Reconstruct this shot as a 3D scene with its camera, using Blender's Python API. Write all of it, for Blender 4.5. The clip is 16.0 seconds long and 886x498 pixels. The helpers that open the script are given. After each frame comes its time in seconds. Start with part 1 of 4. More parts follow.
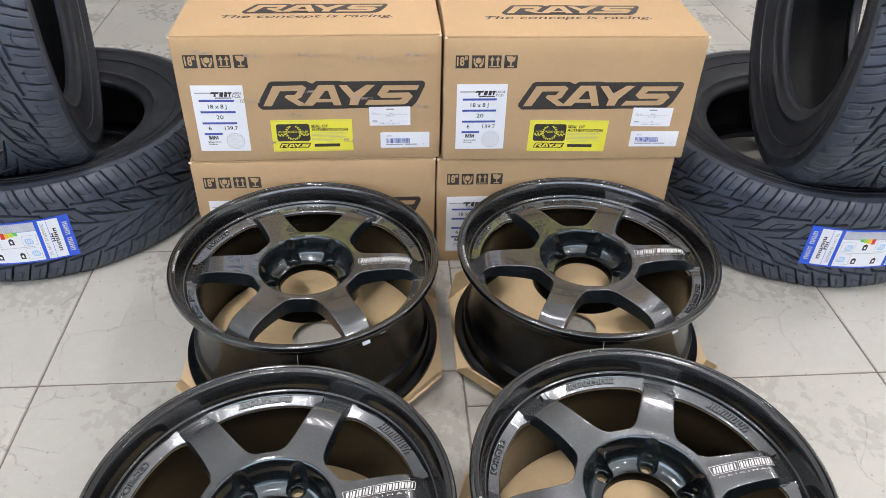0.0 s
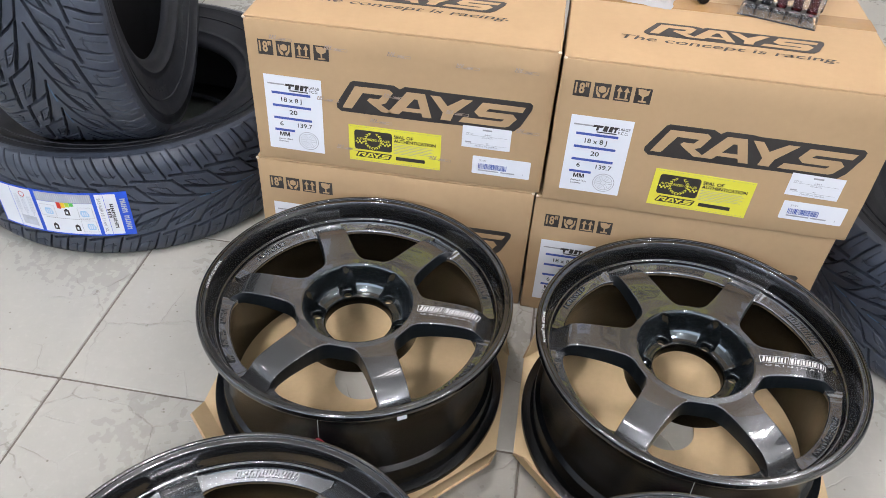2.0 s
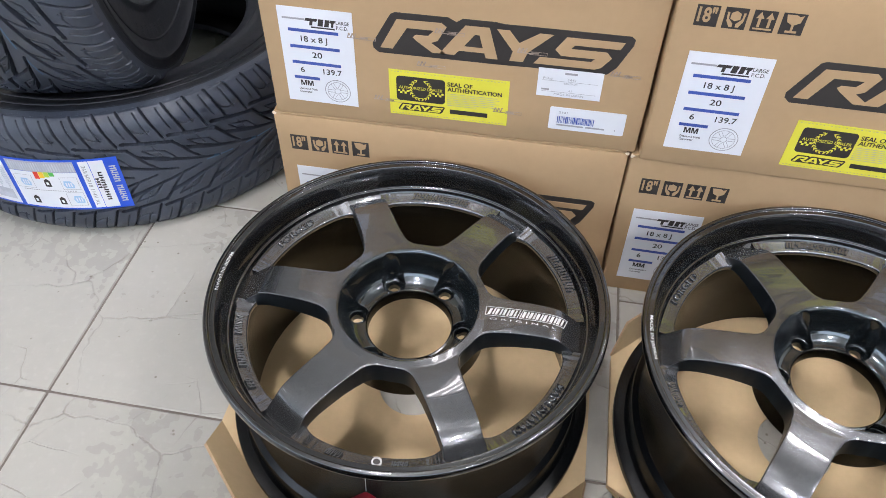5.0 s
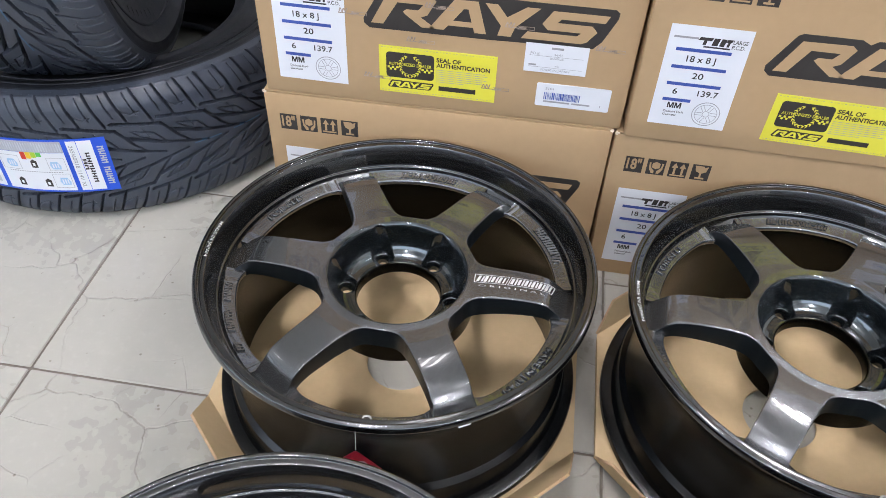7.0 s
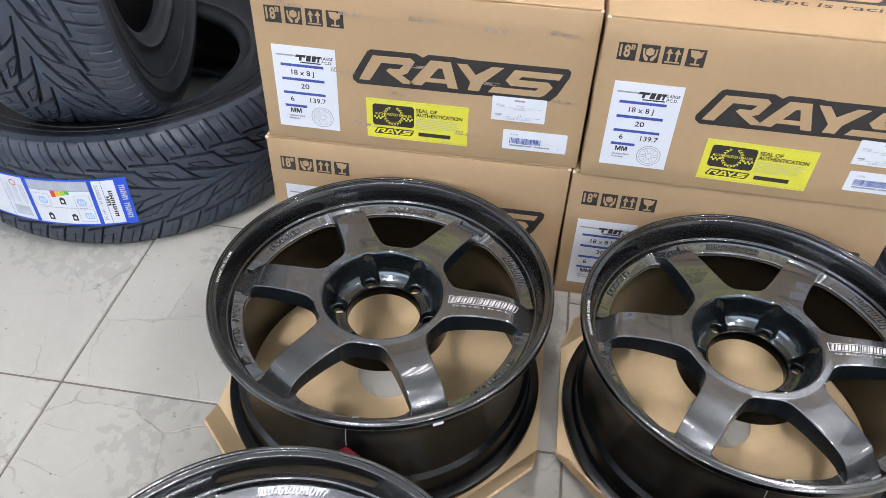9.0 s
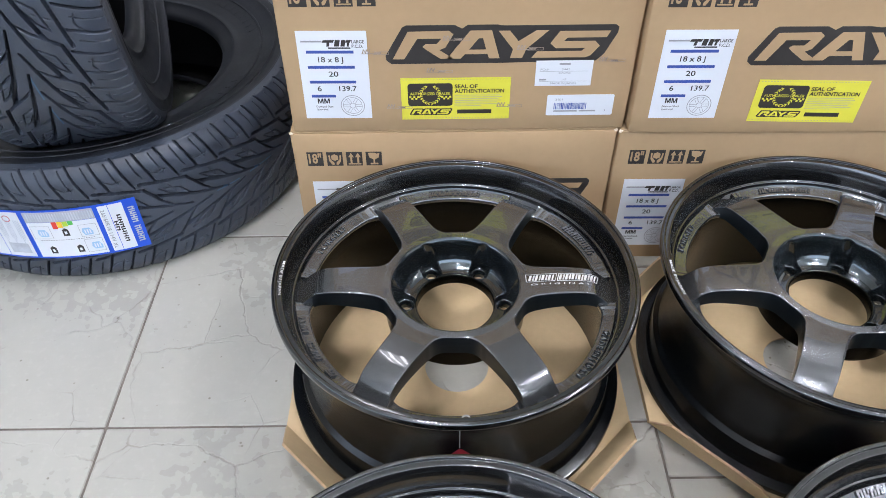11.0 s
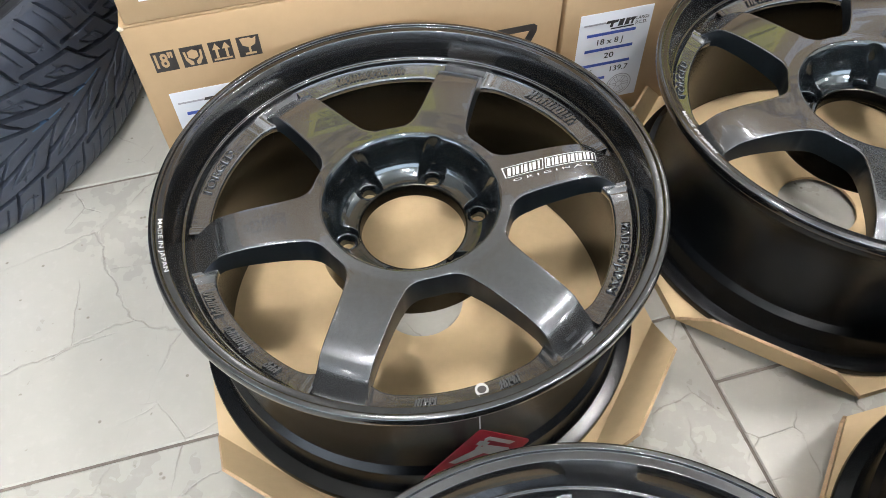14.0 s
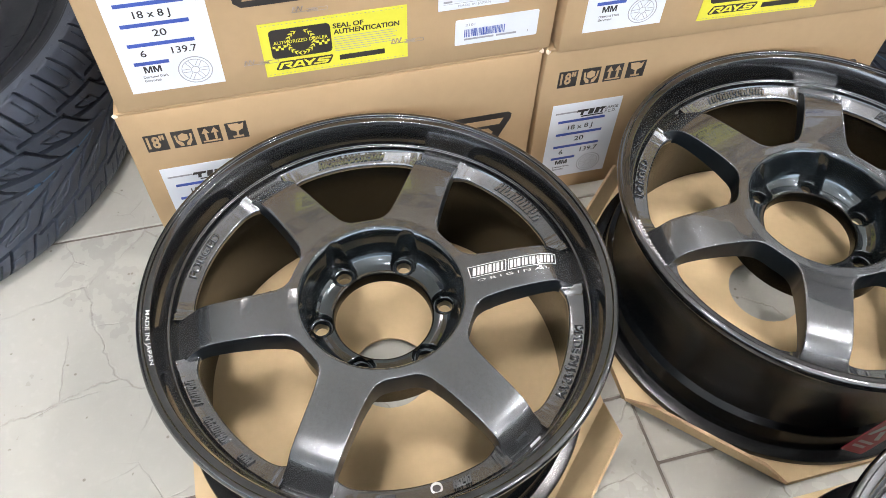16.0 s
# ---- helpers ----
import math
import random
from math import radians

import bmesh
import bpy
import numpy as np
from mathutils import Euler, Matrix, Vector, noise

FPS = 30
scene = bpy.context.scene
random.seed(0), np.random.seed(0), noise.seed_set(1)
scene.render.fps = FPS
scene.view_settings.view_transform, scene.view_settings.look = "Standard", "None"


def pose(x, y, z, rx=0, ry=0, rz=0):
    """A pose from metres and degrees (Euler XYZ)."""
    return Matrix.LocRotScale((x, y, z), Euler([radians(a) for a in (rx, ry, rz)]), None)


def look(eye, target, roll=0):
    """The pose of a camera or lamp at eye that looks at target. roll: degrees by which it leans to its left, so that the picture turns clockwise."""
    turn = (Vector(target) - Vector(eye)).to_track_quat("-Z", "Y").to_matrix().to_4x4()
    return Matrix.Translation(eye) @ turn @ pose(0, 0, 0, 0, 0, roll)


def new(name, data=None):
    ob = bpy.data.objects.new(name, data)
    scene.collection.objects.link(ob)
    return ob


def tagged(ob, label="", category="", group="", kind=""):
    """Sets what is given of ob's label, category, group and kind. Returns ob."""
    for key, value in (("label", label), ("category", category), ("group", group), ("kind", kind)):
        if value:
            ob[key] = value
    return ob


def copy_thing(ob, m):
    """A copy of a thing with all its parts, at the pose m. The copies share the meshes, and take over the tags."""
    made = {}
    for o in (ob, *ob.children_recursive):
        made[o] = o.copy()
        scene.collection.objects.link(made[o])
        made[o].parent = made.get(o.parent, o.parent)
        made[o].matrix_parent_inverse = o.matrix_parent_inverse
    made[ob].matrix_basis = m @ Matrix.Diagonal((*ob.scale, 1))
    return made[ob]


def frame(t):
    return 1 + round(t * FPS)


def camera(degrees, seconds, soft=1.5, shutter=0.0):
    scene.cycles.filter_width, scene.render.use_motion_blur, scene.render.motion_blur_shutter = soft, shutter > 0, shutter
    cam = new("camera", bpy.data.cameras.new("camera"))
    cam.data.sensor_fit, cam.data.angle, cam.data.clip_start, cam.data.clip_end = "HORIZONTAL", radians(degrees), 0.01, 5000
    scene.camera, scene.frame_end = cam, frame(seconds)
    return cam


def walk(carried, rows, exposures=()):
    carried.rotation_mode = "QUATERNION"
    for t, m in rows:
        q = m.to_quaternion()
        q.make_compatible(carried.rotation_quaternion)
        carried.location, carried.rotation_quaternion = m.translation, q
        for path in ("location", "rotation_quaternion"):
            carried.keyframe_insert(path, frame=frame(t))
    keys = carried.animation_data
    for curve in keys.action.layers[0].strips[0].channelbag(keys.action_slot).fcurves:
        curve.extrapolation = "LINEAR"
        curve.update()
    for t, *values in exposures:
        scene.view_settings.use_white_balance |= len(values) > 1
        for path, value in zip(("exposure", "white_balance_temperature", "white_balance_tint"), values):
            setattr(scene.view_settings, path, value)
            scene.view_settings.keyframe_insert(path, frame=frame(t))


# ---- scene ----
cam = camera(60.8, 16.0, 0.75)
PATH = [
    (0, (-0.09, -1.379, 1.095), (0.043, 0.202, -0.123), 1.4),
    (0.5, (-0.095, -1.363, 1.088), (-0.03, 0.216, -0.137), 2.0),
    (1, (-0.069, -1.284, 1.076), (-0.095, 0.285, -0.164), 2.9),
    (1.5, (-0.032, -1.169, 1.075), (-0.138, 0.374, -0.192), 3.6),
    (2, (-0.014, -1.096, 1.061), (-0.203, 0.413, -0.238), 3.4),
    (2.5, (-0.041, -1.006, 1.041), (-0.279, 0.457, -0.302), 2.6),
    (3, (-0.079, -0.921, 1.016), (-0.332, 0.498, -0.371), 1.8),
    (3.5, (-0.102, -0.876, 0.997), (-0.35, 0.506, -0.428), 1.2),
    (4, (-0.112, -0.85, 0.983), (-0.346, 0.506, -0.468), 0.9),
    (4.5, (-0.11, -0.84, 0.962), (-0.342, 0.506, -0.499), 0.6),
    (7, (-0.11, -0.906, 0.889), (-0.297, 0.515, -0.506), 2.3),
    (7.5, (-0.085, -0.949, 0.949), (-0.262, 0.487, -0.432), 2.6),
    (8, (-0.072, -0.956, 0.983), (-0.258, 0.483, -0.394), 2.6),
    (8.2, (-0.061, -0.974, 0.986), (-0.265, 0.487, -0.364), 2.4),
    (10.5, (-0.199, -1.02, 1.023), (-0.286, 0.431, -0.351), -1.1),
    (11, (-0.271, -0.977, 0.957), (-0.267, 0.467, -0.426), -0.6),
    (11.5, (-0.278, -0.932, 0.867), (-0.218, 0.509, -0.519), 0.1),
    (12, (-0.269, -0.885, 0.793), (-0.167, 0.545, -0.602), 0.4),
    (12.5, (-0.28, -0.844, 0.74), (-0.129, 0.549, -0.687), -0.1),
    (13, (-0.3, -0.82, 0.726), (-0.102, 0.515, -0.75), -1.2),
    (13.5, (-0.322, -0.78, 0.737), (-0.071, 0.47, -0.804), -2.2),
    (14, (-0.343, -0.738, 0.769), (-0.05, 0.427, -0.83), -1.8),
    (14.5, (-0.354, -0.712, 0.806), (-0.037, 0.382, -0.839), -0.5),
    (15, (-0.342, -0.686, 0.84), (-0.024, 0.365, -0.832), 0.4),
    (15.5, (-0.326, -0.672, 0.866), (-0.005, 0.373, -0.809), 1.7),
    (16, (-0.309, -0.681, 0.89), (0.01, 0.43, -0.741), 2.2),
]
walk(cam, [(t, look(eye, target, roll)) for t, eye, target, roll in PATH],
     exposures=[(0, -0.19, 6500, 14), (3.5, -0.17, 6400, 15), (8.0, -0.12, 6350, 14), (10.5, -0.15, 6150, 13), (11.5, -0.02, 6050, 13), (12.5, 0.17, 6350, 10), (14.5, 0.29, 6550, 11), (16.0, 0.27, 6600, 12)])

# ---- world and lights ----
world = bpy.data.worlds.new("world")
scene.world = world
world.use_nodes = True
world.node_tree.nodes["Background"].inputs[0].default_value = (0.74, 0.86, 1.0, 1)
world.node_tree.nodes["Background"].inputs[1].default_value = 5.2


# ---- materials ----
def material(name, colour, rough=0.5, metal=0.0, coat=0.0, vary=0.0, scale=20.0, bump=0.0, bump_scale=200.0,
             rough_vary=0.0, per_object=0.0, spec=0.5):
    """A surface with variation at two scales and a fine relief."""
    m = bpy.data.materials.new(name)
    m.use_nodes = True
    nt = m.node_tree
    b = nt.nodes["Principled BSDF"]
    b.inputs["Base Color"].default_value = (*colour, 1)
    b.inputs["Roughness"].default_value = rough
    b.inputs["Metallic"].default_value = metal
    b.inputs["Coat Weight"].default_value = coat
    b.inputs["Coat IOR"].default_value = 1.6
    b.inputs["Coat Roughness"].default_value = 0.018
    b.inputs["Specular IOR Level"].default_value = spec
    co = nt.nodes.new("ShaderNodeTexCoord").outputs["Object"]
    if vary or rough_vary or per_object:
        big = nt.nodes.new("ShaderNodeTexNoise")
        big.inputs["Scale"].default_value = scale
        big.inputs["Detail"].default_value = 4
        small = nt.nodes.new("ShaderNodeTexNoise")
        small.inputs["Scale"].default_value = scale * 14
        small.inputs["Detail"].default_value = 2
        nt.links.new(co, big.inputs["Vector"])
        nt.links.new(co, small.inputs["Vector"])
        add = nt.nodes.new("ShaderNodeMath")
        add.operation = "MULTIPLY_ADD"
        nt.links.new(small.outputs["Fac"], add.inputs[0])
        add.inputs[1].default_value = 0.45
        nt.links.new(big.outputs["Fac"], add.inputs[2])
        if vary:
            ramp = nt.nodes.new("ShaderNodeMapRange")
            ramp.inputs[1].default_value, ramp.inputs[2].default_value = 0.45, 1.0
            ramp.inputs[3].default_value, ramp.inputs[4].default_value = 1 - vary, 1 + vary
            nt.links.new(add.outputs[0], ramp.inputs[0])
            mul = nt.nodes.new("ShaderNodeVectorMath")
            mul.operation = "SCALE"
            mul.inputs[0].default_value = colour
            nt.links.new(ramp.outputs[0], mul.inputs["Scale"])
            out = mul.outputs[0]
            if per_object:
                info = nt.nodes.new("ShaderNodeObjectInfo")
                r2 = nt.nodes.new("ShaderNodeMapRange")
                r2.inputs[3].default_value, r2.inputs[4].default_value = 1 - per_object, 1 + per_object
                nt.links.new(info.outputs["Random"], r2.inputs[0])
                mul2 = nt.nodes.new("ShaderNodeVectorMath")
                mul2.operation = "SCALE"
                nt.links.new(out, mul2.inputs[0])
                nt.links.new(r2.outputs[0], mul2.inputs["Scale"])
                out = mul2.outputs[0]
            nt.links.new(out, b.inputs["Base Color"])
        if rough_vary:
            rr = nt.nodes.new("ShaderNodeMapRange")
            rr.inputs[1].default_value, rr.inputs[2].default_value = 0.45, 1.0
            rr.inputs[3].default_value, rr.inputs[4].default_value = max(rough - rough_vary, 0.02), rough + rough_vary
            nt.links.new(add.outputs[0], rr.inputs[0])
            nt.links.new(rr.outputs[0], b.inputs["Roughness"])
    if bump:
        n = nt.nodes.new("ShaderNodeTexNoise")
        n.inputs["Scale"].default_value = bump_scale
        n.inputs["Detail"].default_value = 3
        nt.links.new(co, n.inputs["Vector"])
        bp = nt.nodes.new("ShaderNodeBump")
        bp.inputs["Strength"].default_value = bump
        bp.inputs["Distance"].default_value = 0.001
        nt.links.new(n.outputs["Fac"], bp.inputs["Height"])
        nt.links.new(bp.outputs[0], b.inputs["Normal"])
    return m


def tile_material():
    """Beige-grey ceramic with a moulded slate relief: a few broken crack lines, low steps and pinholes."""
    m = material("floor_tile", (0.385, 0.380, 0.343), 0.30, vary=0.06, scale=3.0, rough_vary=0.08, per_object=0.03)
    nt = m.node_tree
    b = nt.nodes["Principled BSDF"]
    geo = nt.nodes.new("ShaderNodeNewGeometry").outputs["Position"]

    def noise_at(scale, detail):
        n = nt.nodes.new("ShaderNodeTexNoise")
        n.inputs["Scale"].default_value = scale
        n.inputs["Detail"].default_value = detail
        nt.links.new(geo, n.inputs["Vector"])
        return n

    def math_of(op, a, c):
        n = nt.nodes.new("ShaderNodeMath")
        n.operation = op
        for k, v in enumerate((a, c)):
            if isinstance(v, float):
                n.inputs[k].default_value = v
            else:
                nt.links.new(v, n.inputs[k])
        return n.outputs[0]

    def spread(value, lo, hi, a, c):
        n = nt.nodes.new("ShaderNodeMapRange")
        n.inputs[1].default_value, n.inputs[2].default_value = lo, hi
        n.inputs[3].default_value, n.inputs[4].default_value = a, c
        nt.links.new(value, n.inputs[0])
        return n.outputs[0]

    def blend(fac, base, colour):
        n = nt.nodes.new("ShaderNodeMix")
        n.data_type = "RGBA"
        n.inputs[7].default_value = (*colour, 1)
        nt.links.new(fac, n.inputs[0])
        nt.links.new(base, n.inputs[6])
        return n.outputs[2]

    masks, cells = [], []
    for size, jag, width, lo, hi in ((5.2, 0.050, 0.0100, 0.44, 0.54), (9.5, 0.020, 0.0115, 0.53, 0.62)):
        mix = nt.nodes.new("ShaderNodeVectorMath")
        mix.operation = "MULTIPLY_ADD"
        mix.inputs[1].default_value = (jag, jag, 0.0)
        nt.links.new(noise_at(16.0, 5).outputs["Color"], mix.inputs[0])
        nt.links.new(geo, mix.inputs[2])
        vor = nt.nodes.new("ShaderNodeTexVoronoi")
        vor.feature = "DISTANCE_TO_EDGE"
        vor.voronoi_dimensions = "2D"
        vor.inputs["Scale"].default_value = size
        nt.links.new(mix.outputs[0], vor.inputs["Vector"])
        line = spread(vor.outputs["Distance"], width * 0.2, width, 1.0, 0.0)
        gate = spread(noise_at(3.5 + size * 0.4, 3).outputs["Fac"], lo, hi, 0.0, 1.0)
        masks.append(math_of("MULTIPLY", line, gate))
        cell = nt.nodes.new("ShaderNodeTexVoronoi")
        cell.voronoi_dimensions = "2D"
        cell.inputs["Scale"].default_value = size
        nt.links.new(mix.outputs[0], cell.inputs["Vector"])
        split = nt.nodes.new("ShaderNodeSeparateColor")
        nt.links.new(cell.outputs["Color"], split.inputs[0])
        cells.append(split.outputs[0])
    mask = math_of("MAXIMUM", masks[0], masks[1])
    dirt = spread(noise_at(23.0, 4).outputs["Fac"], 0.42, 0.66, 0.05, 0.42)
    pits = nt.nodes.new("ShaderNodeTexVoronoi")
    pits.voronoi_dimensions = "2D"
    pits.inputs["Scale"].default_value = 42.0
    nt.links.new(geo, pits.inputs["Vector"])
    pit = math_of("MULTIPLY", spread(pits.outputs["Distance"], 0.05, 0.10, 1.0, 0.0), spread(noise_at(31.0, 2).outputs["Fac"], 0.60, 0.64, 0.0, 0.8))
    col = b.inputs["Base Color"].links[0].from_socket
    col = blend(math_of("MULTIPLY", mask, dirt), col, (0.16, 0.135, 0.105))
    col = blend(pit, col, (0.17, 0.15, 0.12))
    col = blend(spread(noise_at(90.0, 4).outputs["Fac"], 0.55, 0.85, 0.0, 0.35), col, (0.50, 0.495, 0.46))
    nt.links.new(col, b.inputs["Base Color"])
    low = math_of("ADD", math_of("MULTIPLY", cells[0], 0.9), math_of("MULTIPLY", noise_at(9.0, 3).outputs["Fac"], 1.2))
    height = math_of("ADD", math_of("MULTIPLY", mask, -0.8), low)
    bp = nt.nodes.new("ShaderNodeBump")
    bp.inputs["Strength"].default_value = 0.7
    bp.inputs["Distance"].default_value = 0.0012
    nt.links.new(height, bp.inputs["Height"])
    nt.links.new(bp.outputs[0], b.inputs["Normal"])
    return m


def glow(name, colour, strength):
    m = bpy.data.materials.new(name)
    m.use_nodes = True
    b = m.node_tree.nodes["Principled BSDF"]
    b.inputs["Emission Color"].default_value = (*colour, 1)
    b.inputs["Emission Strength"].default_value = strength
    return m


def clear_plastic(name, tint):
    m = material(name, tint, 0.08)
    m.node_tree.nodes["Principled BSDF"].inputs["Transmission Weight"].default_value = 0.95
    m.node_tree.nodes["Principled BSDF"].inputs["IOR"].default_value = 1.15
    return m


TILE = tile_material()
GROUT = material("grout", (0.16, 0.14, 0.12), 0.9, vary=0.3, scale=12, bump=0.4)
CARD = material("cardboard", (0.441, 0.302, 0.170), 0.72, vary=0.05, scale=6, bump=0.12, bump_scale=350, spec=0.12)
CARD_PAD = material("pad_cardboard", (0.600, 0.455, 0.268), 0.75, vary=0.07, scale=7, bump=0.12, bump_scale=350, spec=0.2)
CARD_EDGE = material("cut_cardboard", (0.42, 0.29, 0.17), 0.9, vary=0.35, scale=60, bump=0.8, bump_scale=500)
TORN = material("torn_paper", (0.68, 0.58, 0.45), 0.9, vary=0.2, scale=80, bump=0.6)
INK = material("black_print", (0.030, 0.026, 0.024), 0.6, vary=0.15, scale=40)
PAPER = material("white_label_paper", (0.74, 0.76, 0.80), 0.45, vary=0.02, scale=20)
YELLOW = material("yellow_label_paper", (0.74, 0.69, 0.065), 0.38, vary=0.03, scale=20)
BLUE = material("blue_print", (0.012, 0.085, 0.62), 0.4, vary=0.05)
BAR_BLUE = material("bar_blue_print", (0.045, 0.09, 0.36), 0.45, vary=0.05)
GREY_INK = material("grey_print", (0.33, 0.33, 0.35), 0.6, vary=0.1)
SMUDGE = material("smudged_tape_print", (0.32, 0.252, 0.205), 0.35, vary=0.45, scale=90)
BROWN_TAPE = material("packing_tape", (0.34, 0.20, 0.085), 0.15, vary=0.08, scale=12)
GUN = material("gunmetal_paint", (0.117, 0.125, 0.135), 0.26, 0.85, 0.99, vary=0.16, scale=260)
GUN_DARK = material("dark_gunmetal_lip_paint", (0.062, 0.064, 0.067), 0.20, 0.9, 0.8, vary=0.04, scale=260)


def add_flake(m, scale, amount):
    """Tiny flakes that catch the light: each cell tilts the base's normal its own way."""
    nt = m.node_tree
    b = nt.nodes["Principled BSDF"]
    cell = nt.nodes.new("ShaderNodeTexVoronoi")
    cell.inputs["Scale"].default_value = scale
    nt.links.new(nt.nodes.new("ShaderNodeTexCoord").outputs["Object"], cell.inputs["Vector"])
    tilt = nt.nodes.new("ShaderNodeVectorMath")
    tilt.operation = "MULTIPLY_ADD"
    tilt.inputs[1].default_value = (amount, amount, amount)
    tilt.inputs[2].default_value = (-amount / 2, -amount / 2, -amount / 2)
    nt.links.new(cell.outputs["Color"], tilt.inputs[0])
    add = nt.nodes.new("ShaderNodeVectorMath")
    nt.links.new(nt.nodes.new("ShaderNodeNewGeometry").outputs["Normal"], add.inputs[0])
    nt.links.new(tilt.outputs[0], add.inputs[1])
    unit = nt.nodes.new("ShaderNodeVectorMath")
    unit.operation = "NORMALIZE"
    nt.links.new(add.outputs[0], unit.inputs[0])
    nt.links.new(unit.outputs[0], b.inputs["Normal"])


add_flake(GUN, 2400.0, 0.07)
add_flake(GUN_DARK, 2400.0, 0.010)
# Same gunmetal as the faces, darkened: shade between the spokes is in the colour.
SPOKE_SIDE_SHADED = material("gunmetal_spoke_side_shaded", (0.014, 0.019, 0.023), 0.36, 0.6, 0.35, vary=0.12, scale=260)
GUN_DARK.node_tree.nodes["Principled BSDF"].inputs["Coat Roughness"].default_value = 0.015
BLUE_GUN = material("gunmetal_bowl_paint", (0.042, 0.053, 0.060), 0.22, 0.9, 0.99, vary=0.06, scale=260)
BARREL = material("satin_black_barrel", (0.0028, 0.0036, 0.0044), 0.24, 0.0, 0.0, vary=0.2, scale=30, spec=0.32)
INNER = material("black_barrel_inside", (0.010, 0.0094, 0.0072), 0.24, 0.8, vary=0.2, scale=20, spec=0.3)
WHITE_PRINT = material("white_decal", (0.52, 0.52, 0.51), 0.45)
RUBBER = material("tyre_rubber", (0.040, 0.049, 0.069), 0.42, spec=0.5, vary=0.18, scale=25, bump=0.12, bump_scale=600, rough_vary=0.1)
# Blacker than the outer rubber: the shade inside the tyre is painted in.
LINER_SHADED = material("tyre_liner_rubber_shaded", (0.0045, 0.0045, 0.005), 0.7, spec=0.15, vary=0.2, scale=20)
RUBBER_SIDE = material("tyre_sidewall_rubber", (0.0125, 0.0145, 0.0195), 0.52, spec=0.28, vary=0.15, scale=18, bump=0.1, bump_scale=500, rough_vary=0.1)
BLUE_MARK = material("blue_tread_stripe", (0.055, 0.12, 0.21), 0.6)
TAG_RED = material("red_tag_card", (0.36, 0.012, 0.03), 0.35, vary=0.08)
WALL = material("wall_paint", (0.62, 0.61, 0.58), 0.7, vary=0.04, scale=2, bump=0.1)
# For unseen walls added low down, so that the wheels reflect something dark.
ADDED_DARK_WALL = material("added_dark_wall", (0.10, 0.10, 0.105), 0.6, vary=0.06, scale=3)
CEIL = material("ceiling_paint", (0.70, 0.70, 0.68), 0.8, vary=0.03, scale=2)
LAMP_BODY = material("lamp_housing", (0.8, 0.8, 0.8), 0.4)
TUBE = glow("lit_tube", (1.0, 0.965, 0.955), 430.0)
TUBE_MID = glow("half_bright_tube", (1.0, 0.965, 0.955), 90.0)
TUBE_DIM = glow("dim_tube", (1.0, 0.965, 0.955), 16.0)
CLEAR = clear_plastic("clear_plastic", (0.92, 0.93, 0.95))
FILM = clear_plastic("crumpled_film", (0.85, 0.87, 0.90))
FILM.node_tree.nodes["Principled BSDF"].inputs["Transmission Weight"].default_value = 0.6
FILM.node_tree.nodes["Principled BSDF"].inputs["Roughness"].default_value = 0.16
NUT_RED = material("red_anodised", (0.10, 0.008, 0.012), 0.25, 0.9)
NUT_BLACK = material("black_metal", (0.012, 0.012, 0.013), 0.3, 0.6)
PALE_GREY = material("pale_grey_print", (0.42, 0.44, 0.50), 0.45, vary=0.1)
GREY_PRINT_PALE = material("faint_grey_print", (0.52, 0.54, 0.60), 0.5, vary=0.2, scale=60)
STAMP_RED = material("red_stamp_print", (0.55, 0.06, 0.08), 0.45)
PALE_BLUE = material("pictogram_blue", (0.35, 0.55, 0.75), 0.4)
ENERGY = [material("label_" + n, c, 0.4) for n, c in (("green", (0.1, 0.5, 0.1)), ("lime", (0.45, 0.65, 0.05)), ("amber", (0.85, 0.55, 0.03)), ("red", (0.7, 0.05, 0.03)))]


# ---- helpers ----
def mesh_of(bm, name, mat, smooth=None):
    me = bpy.data.meshes.new(name)
    bm.to_mesh(me)
    bm.free()
    for m in mat if isinstance(mat, (list, tuple)) else [mat]:
        me.materials.append(m)
    if smooth is not None:
        me.polygons.foreach_set("use_smooth", [True] * len(me.polygons))
        if smooth < 180:
            me.set_sharp_from_angle(angle=radians(smooth))
    return me


def part(name, bm, mat, parent, label="", at=None, smooth=None):
    me = bm if isinstance(bm, bpy.types.Mesh) else mesh_of(bm, name, mat, smooth)
    ob = new(name, me)
    ob.parent = parent
    if at is not None:
        ob.matrix_basis = at
    return tagged(ob, label)


def thing(name, m, label, category, group="", kind=""):
    ob = new(name)
    ob.empty_display_size = 0.05
    ob.matrix_basis = m
    return tagged(ob, label, category, group, kind)


def box_bm(x0, x1, y0, y1, z0, z1, bevel=0.0, seg=2):
    bm = bmesh.new()
    bmesh.ops.create_cube(bm, size=1)
    for v in bm.verts:
        v.co = Vector(((x0 + x1) / 2 + v.co.x * (x1 - x0), (y0 + y1) / 2 + v.co.y * (y1 - y0), (z0 + z1) / 2 + v.co.z * (z1 - z0)))
    if bevel:
        bmesh.ops.bevel(bm, geom=bm.edges[:], offset=bevel, segments=seg, affect="EDGES", profile=0.5)
    return bm


